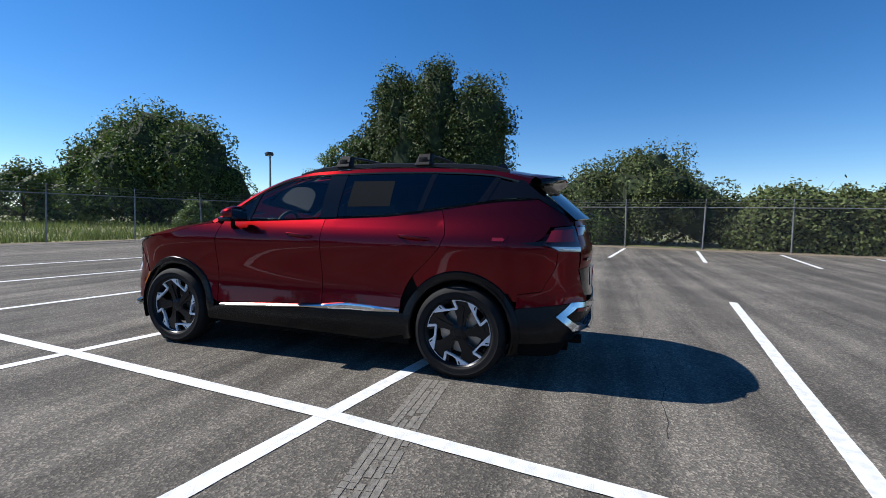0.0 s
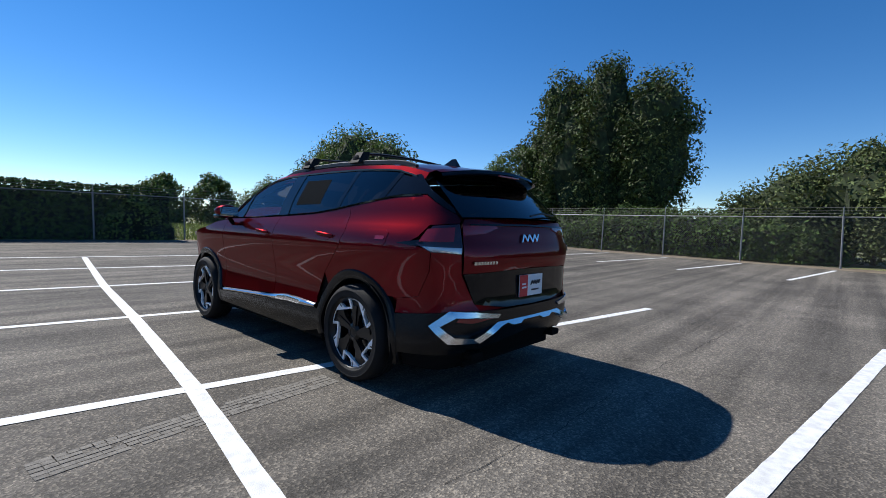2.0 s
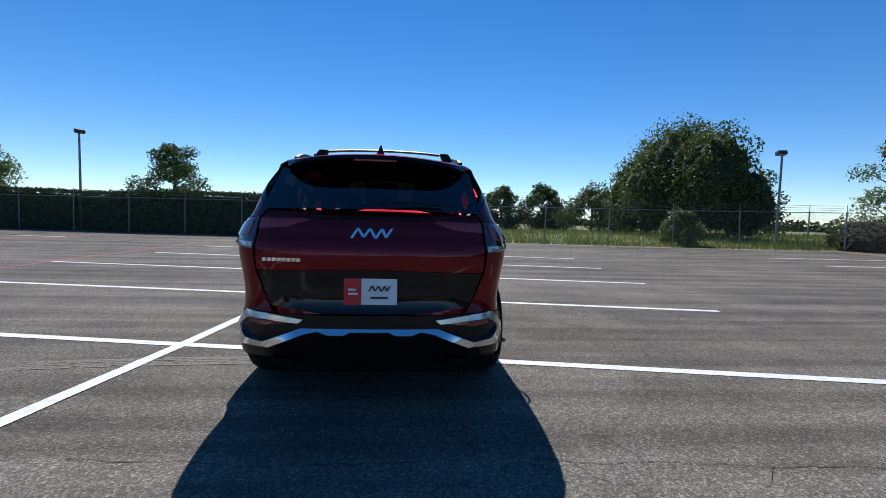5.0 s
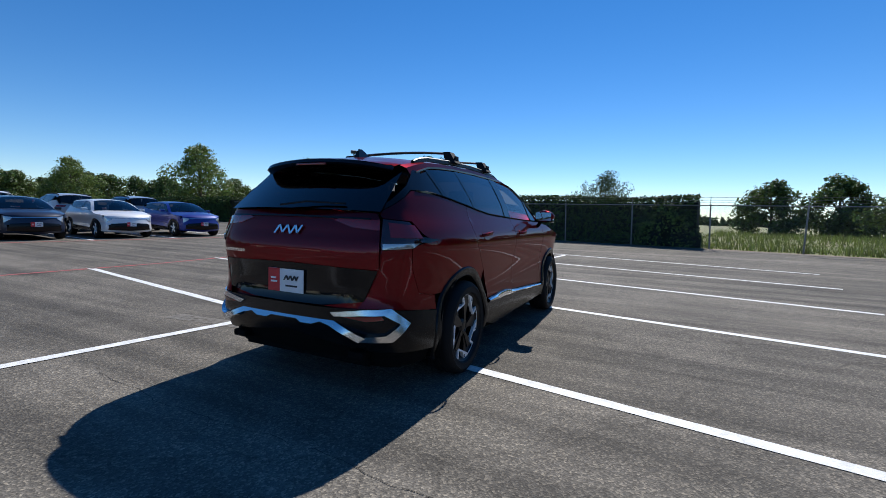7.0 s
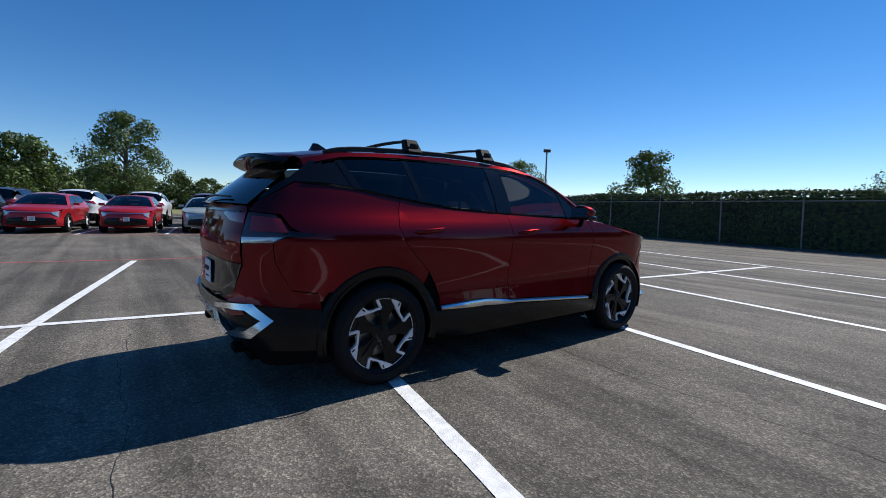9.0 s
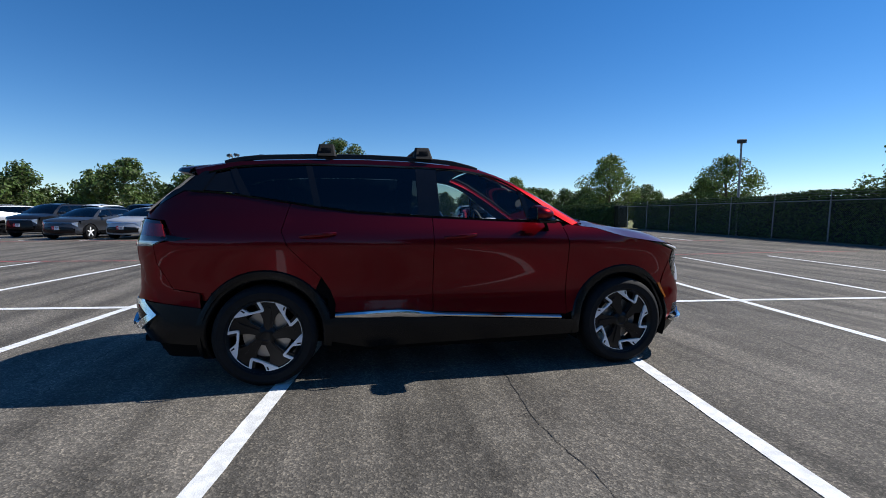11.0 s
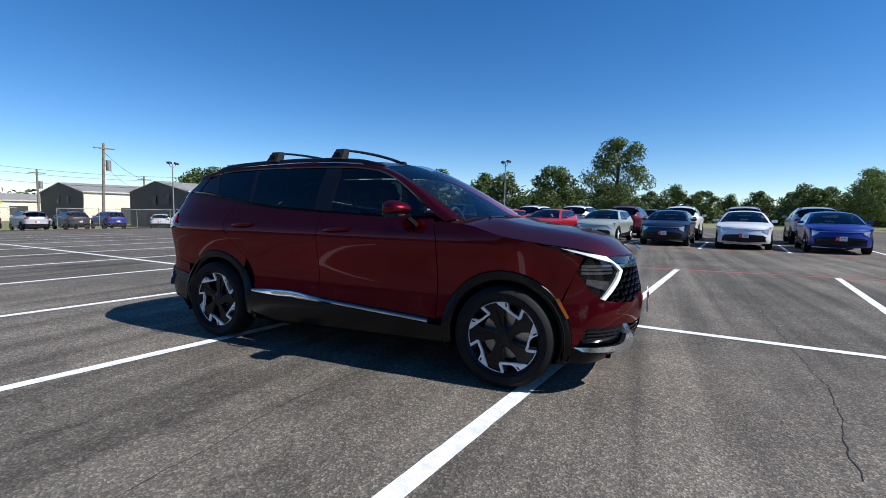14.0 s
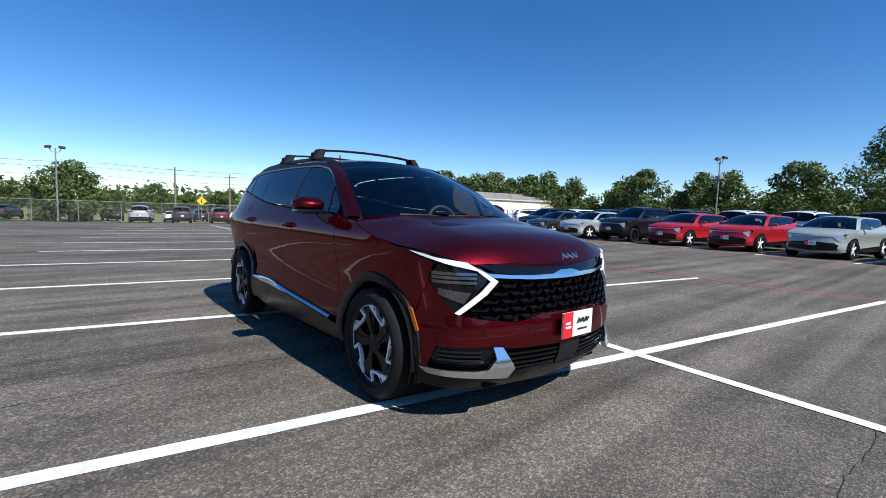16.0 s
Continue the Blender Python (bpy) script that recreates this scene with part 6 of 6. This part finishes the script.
lamp_post(17.9, 20.4, 4.7, (0,), "tall floodlight pole beyond the fence corner")
lamp_post(-18.4, 18.75, 5.1, (0,), "tall floodlight pole beside the hedge", turn=-120)
lamp_post(-36, -15.7, 6.3, (-1, 1), "double-headed lamp pole among the parked cars", True, 60)
lamp_post(-19, -45.5, 6.6, (-1, 1), "double-headed lamp pole by the street", turn=20)
lamp_post(11.8, -44.8, 6.2, (-1, 1), "double-headed lamp pole by the street fence")


def utility(u, v, h, lean=0.0, gear=False):
    p = empty("utility_pole", "weathered wooden utility pole with cross arm", "utility pole", "utility poles")
    bm = bmesh.new()
    tube(bm, [(0, 0, -.3), (lean, 0, h)], [.16, .11], 8)
    part("pole", bm, M_WOOD, p)
    bm = bmesh.new()
    box(bm, 1.8, .1, .12, lean, .12, h - .5, .01)
    part("cross_arm", bm, M_WOOD, p)
    if gear:
        bm = bmesh.new()
        tube(bm, [(lean - .35, 0, h - 2.6), (lean - .35, 0, h - 1.6)], .22, 10)
        part("transformer", bm, M_GALV, p)
    return put(p, u, v)


POLES = [(-13.6, -48, 8.3, -.3, True), (-16, -75, 7.6, 0, True), (-26, -68, 7.2, 0, False), (3, -82, 8.4, 0, False), (-5, -80, 7.6, 0, False), (30, -80, 8.4, 0, False)]
for q in POLES:
    utility(*q)
for z in (7.4, 8.1, 6.2):
    bm = bmesh.new()
    pts = []
    for i in range(41):
        u = -60 + 120 * i / 40
        pts.append(G(u, -80, z - .35 * (1 - ((i % 8) / 4 - 1) ** 2)))
    tube(bm, pts, .022, 4)
    tagged(obj("power_cable", bm, M_LAMP_HEAD), "thin dark overhead power cable", "cable", "overhead cables")
for z, s in ((7.6, 0), (6.4, .4)):
    bm = bmesh.new()
    a, b = G(-13.8, -48, z), G(-26, -68, z - .8)
    tube(bm, [a.lerp(b, i / 10) - Vector((0, 0, (.5 + s) * (1 - (i / 5 - 1) ** 2))) for i in range(11)], .02, 4)
    tagged(obj("power_cable", bm, M_LAMP_HEAD), "thin dark overhead power cable", "cable", "overhead cables")


def shed(u, v, w, d, h, ridge, label, openings):
    """A metal shed: cream north wall along u, taupe gable to the east, pale roof; ribs, doors and windows as parts."""
    b = empty("metal_shed", label, "building")
    bm = bmesh.new()
    box(bm, w, .2, h, -w / 2, 0, h / 2)
    part("front_wall", bm, M_CREAM, b, "cream ribbed metal wall", smooth=False)
    bm = bmesh.new()
    v0 = [bm.verts.new(p) for p in ((0.1, 0.1, -.2), (0.1, -d, -.2), (0.1, -d, h), (0.1, -d / 2, h + ridge), (0.1, .1, h))]
    bm.faces.new(v0)
    bmesh.ops.solidify(bm, geom=bm.faces[:], thickness=.2)
    part("gable_wall", bm, M_TAN, b, "taupe metal gable wall", smooth=False)
    for s in (0, 1):
        bm = bmesh.new()
        y0, y1, z0, z1 = (.35, -d / 2, h - .1, h + ridge) if s == 0 else (-d - .3, -d / 2, h - .1, h + ridge)
        q = [bm.verts.new(p) for p in ((.3, y0, z0), (-w - .3, y0, z0), (-w - .3, y1, z1), (.3, y1, z1))]
        bm.faces.new(q)
        bmesh.ops.solidify(bm, geom=bm.faces[:], thickness=.12)
        part("roof", bm, M_ROOF, b, smooth=False)
    bm = bmesh.new()
    box(bm, .2, d, h, -w, -d / 2, h / 2)
    part("back_gable", bm, M_CREAM, b, smooth=False)
    bm = bmesh.new()
    x = -.5
    while x > -w:
        box(bm, .05, .03, h, x, .112, h / 2)
        x -= 1.2
    part("wall_ribs", bm, M_CREAM, b, smooth=False)
    bm = bmesh.new()
    box(bm, w + .4, .14, .16, -w / 2, .3, h - .1)
    part("gutter", bm, M_ROOF, b, smooth=False)
    for x, z, ww, hh, kind in openings:
        bm = bmesh.new()
        box(bm, ww, .08, hh, x, .13, z)
        dr = part("roller_door" if kind == "door" else "window", bm, M_LAMP_HEAD, b, smooth=False)
        if kind == "door":
            for i in range(4):
                for j in range(3):
                    bm = bmesh.new()
                    box(bm, ww / 3 - .12, .04, hh / 4 - .1, x - ww / 2 + (j + .5) * ww / 3, .175, z - hh / 2 + (i + .5) * hh / 4)
                    part("pane", bm, M_PAPER, dr, smooth=False)
    for y, z in ((-d * .3, h * .75), (-d * .52, h * .75)):
        bm = bmesh.new()
        box(bm, .08, .9, 1.2, .23, y, z)
        part("window", bm, M_LAMP_HEAD, b, smooth=False)
    return put(b, u, v, 0)


shed(-25, -54, 30, 16, 4.6, 1.4, "cream and taupe metal shed with roller doors", [(-8, 1.45, 3, 2.9, "door"), (-13, 1.45, 3, 2.9, "door"), (-4.6, 1.05, 1, 2.1, "panel"), (-20, 1.45, 3, 2.9, "door")])
shed(-22, -78, 14, 18, 5, 1.5, "taupe metal shed with a cream side wall", [(-6, 1.3, 2.4, 2.6, "panel")])
shed(-14, -100, 16, 10, 3.6, 1.2, "low cream shed with a pale metal roof", [(-6, 1.3, 2.4, 2.6, "panel")])
shed(-66, -46, 7, 6, 3.4, .3, "small white flat building behind the parked cars", [(-3, 1.2, 1.6, 2.2, "panel")])


def sign(u, v, turn):
    s = empty("road_sign", "yellow diamond road sign on a steel post", "sign", "road signs")
    bm = bmesh.new()
    tube(bm, [(0, 0, -.1), (0, 0, 2.3)], .03, 6)
    part("post", bm, M_GALV, s)
    bm = bmesh.new()
    box(bm, .72, .02, .72, 0, .04, 2.5, .0, Matrix.Translation((0, 0, 2.5)) @ Matrix.Rotation(radians(45), 4, "Y") @ Matrix.Translation((0, 0, -2.5)))
    part("panel", bm, M_YELLOW, s, smooth=False)
    bm = bmesh.new()
    box(bm, .08, .01, .4, 0, .058, 2.5)
    part("symbol", bm, M_INK, s, smooth=False)
    return put(s, u, v, turn)


sign(.6, -52, 0)
sign(-6.6, -51, 0)

hero_car()
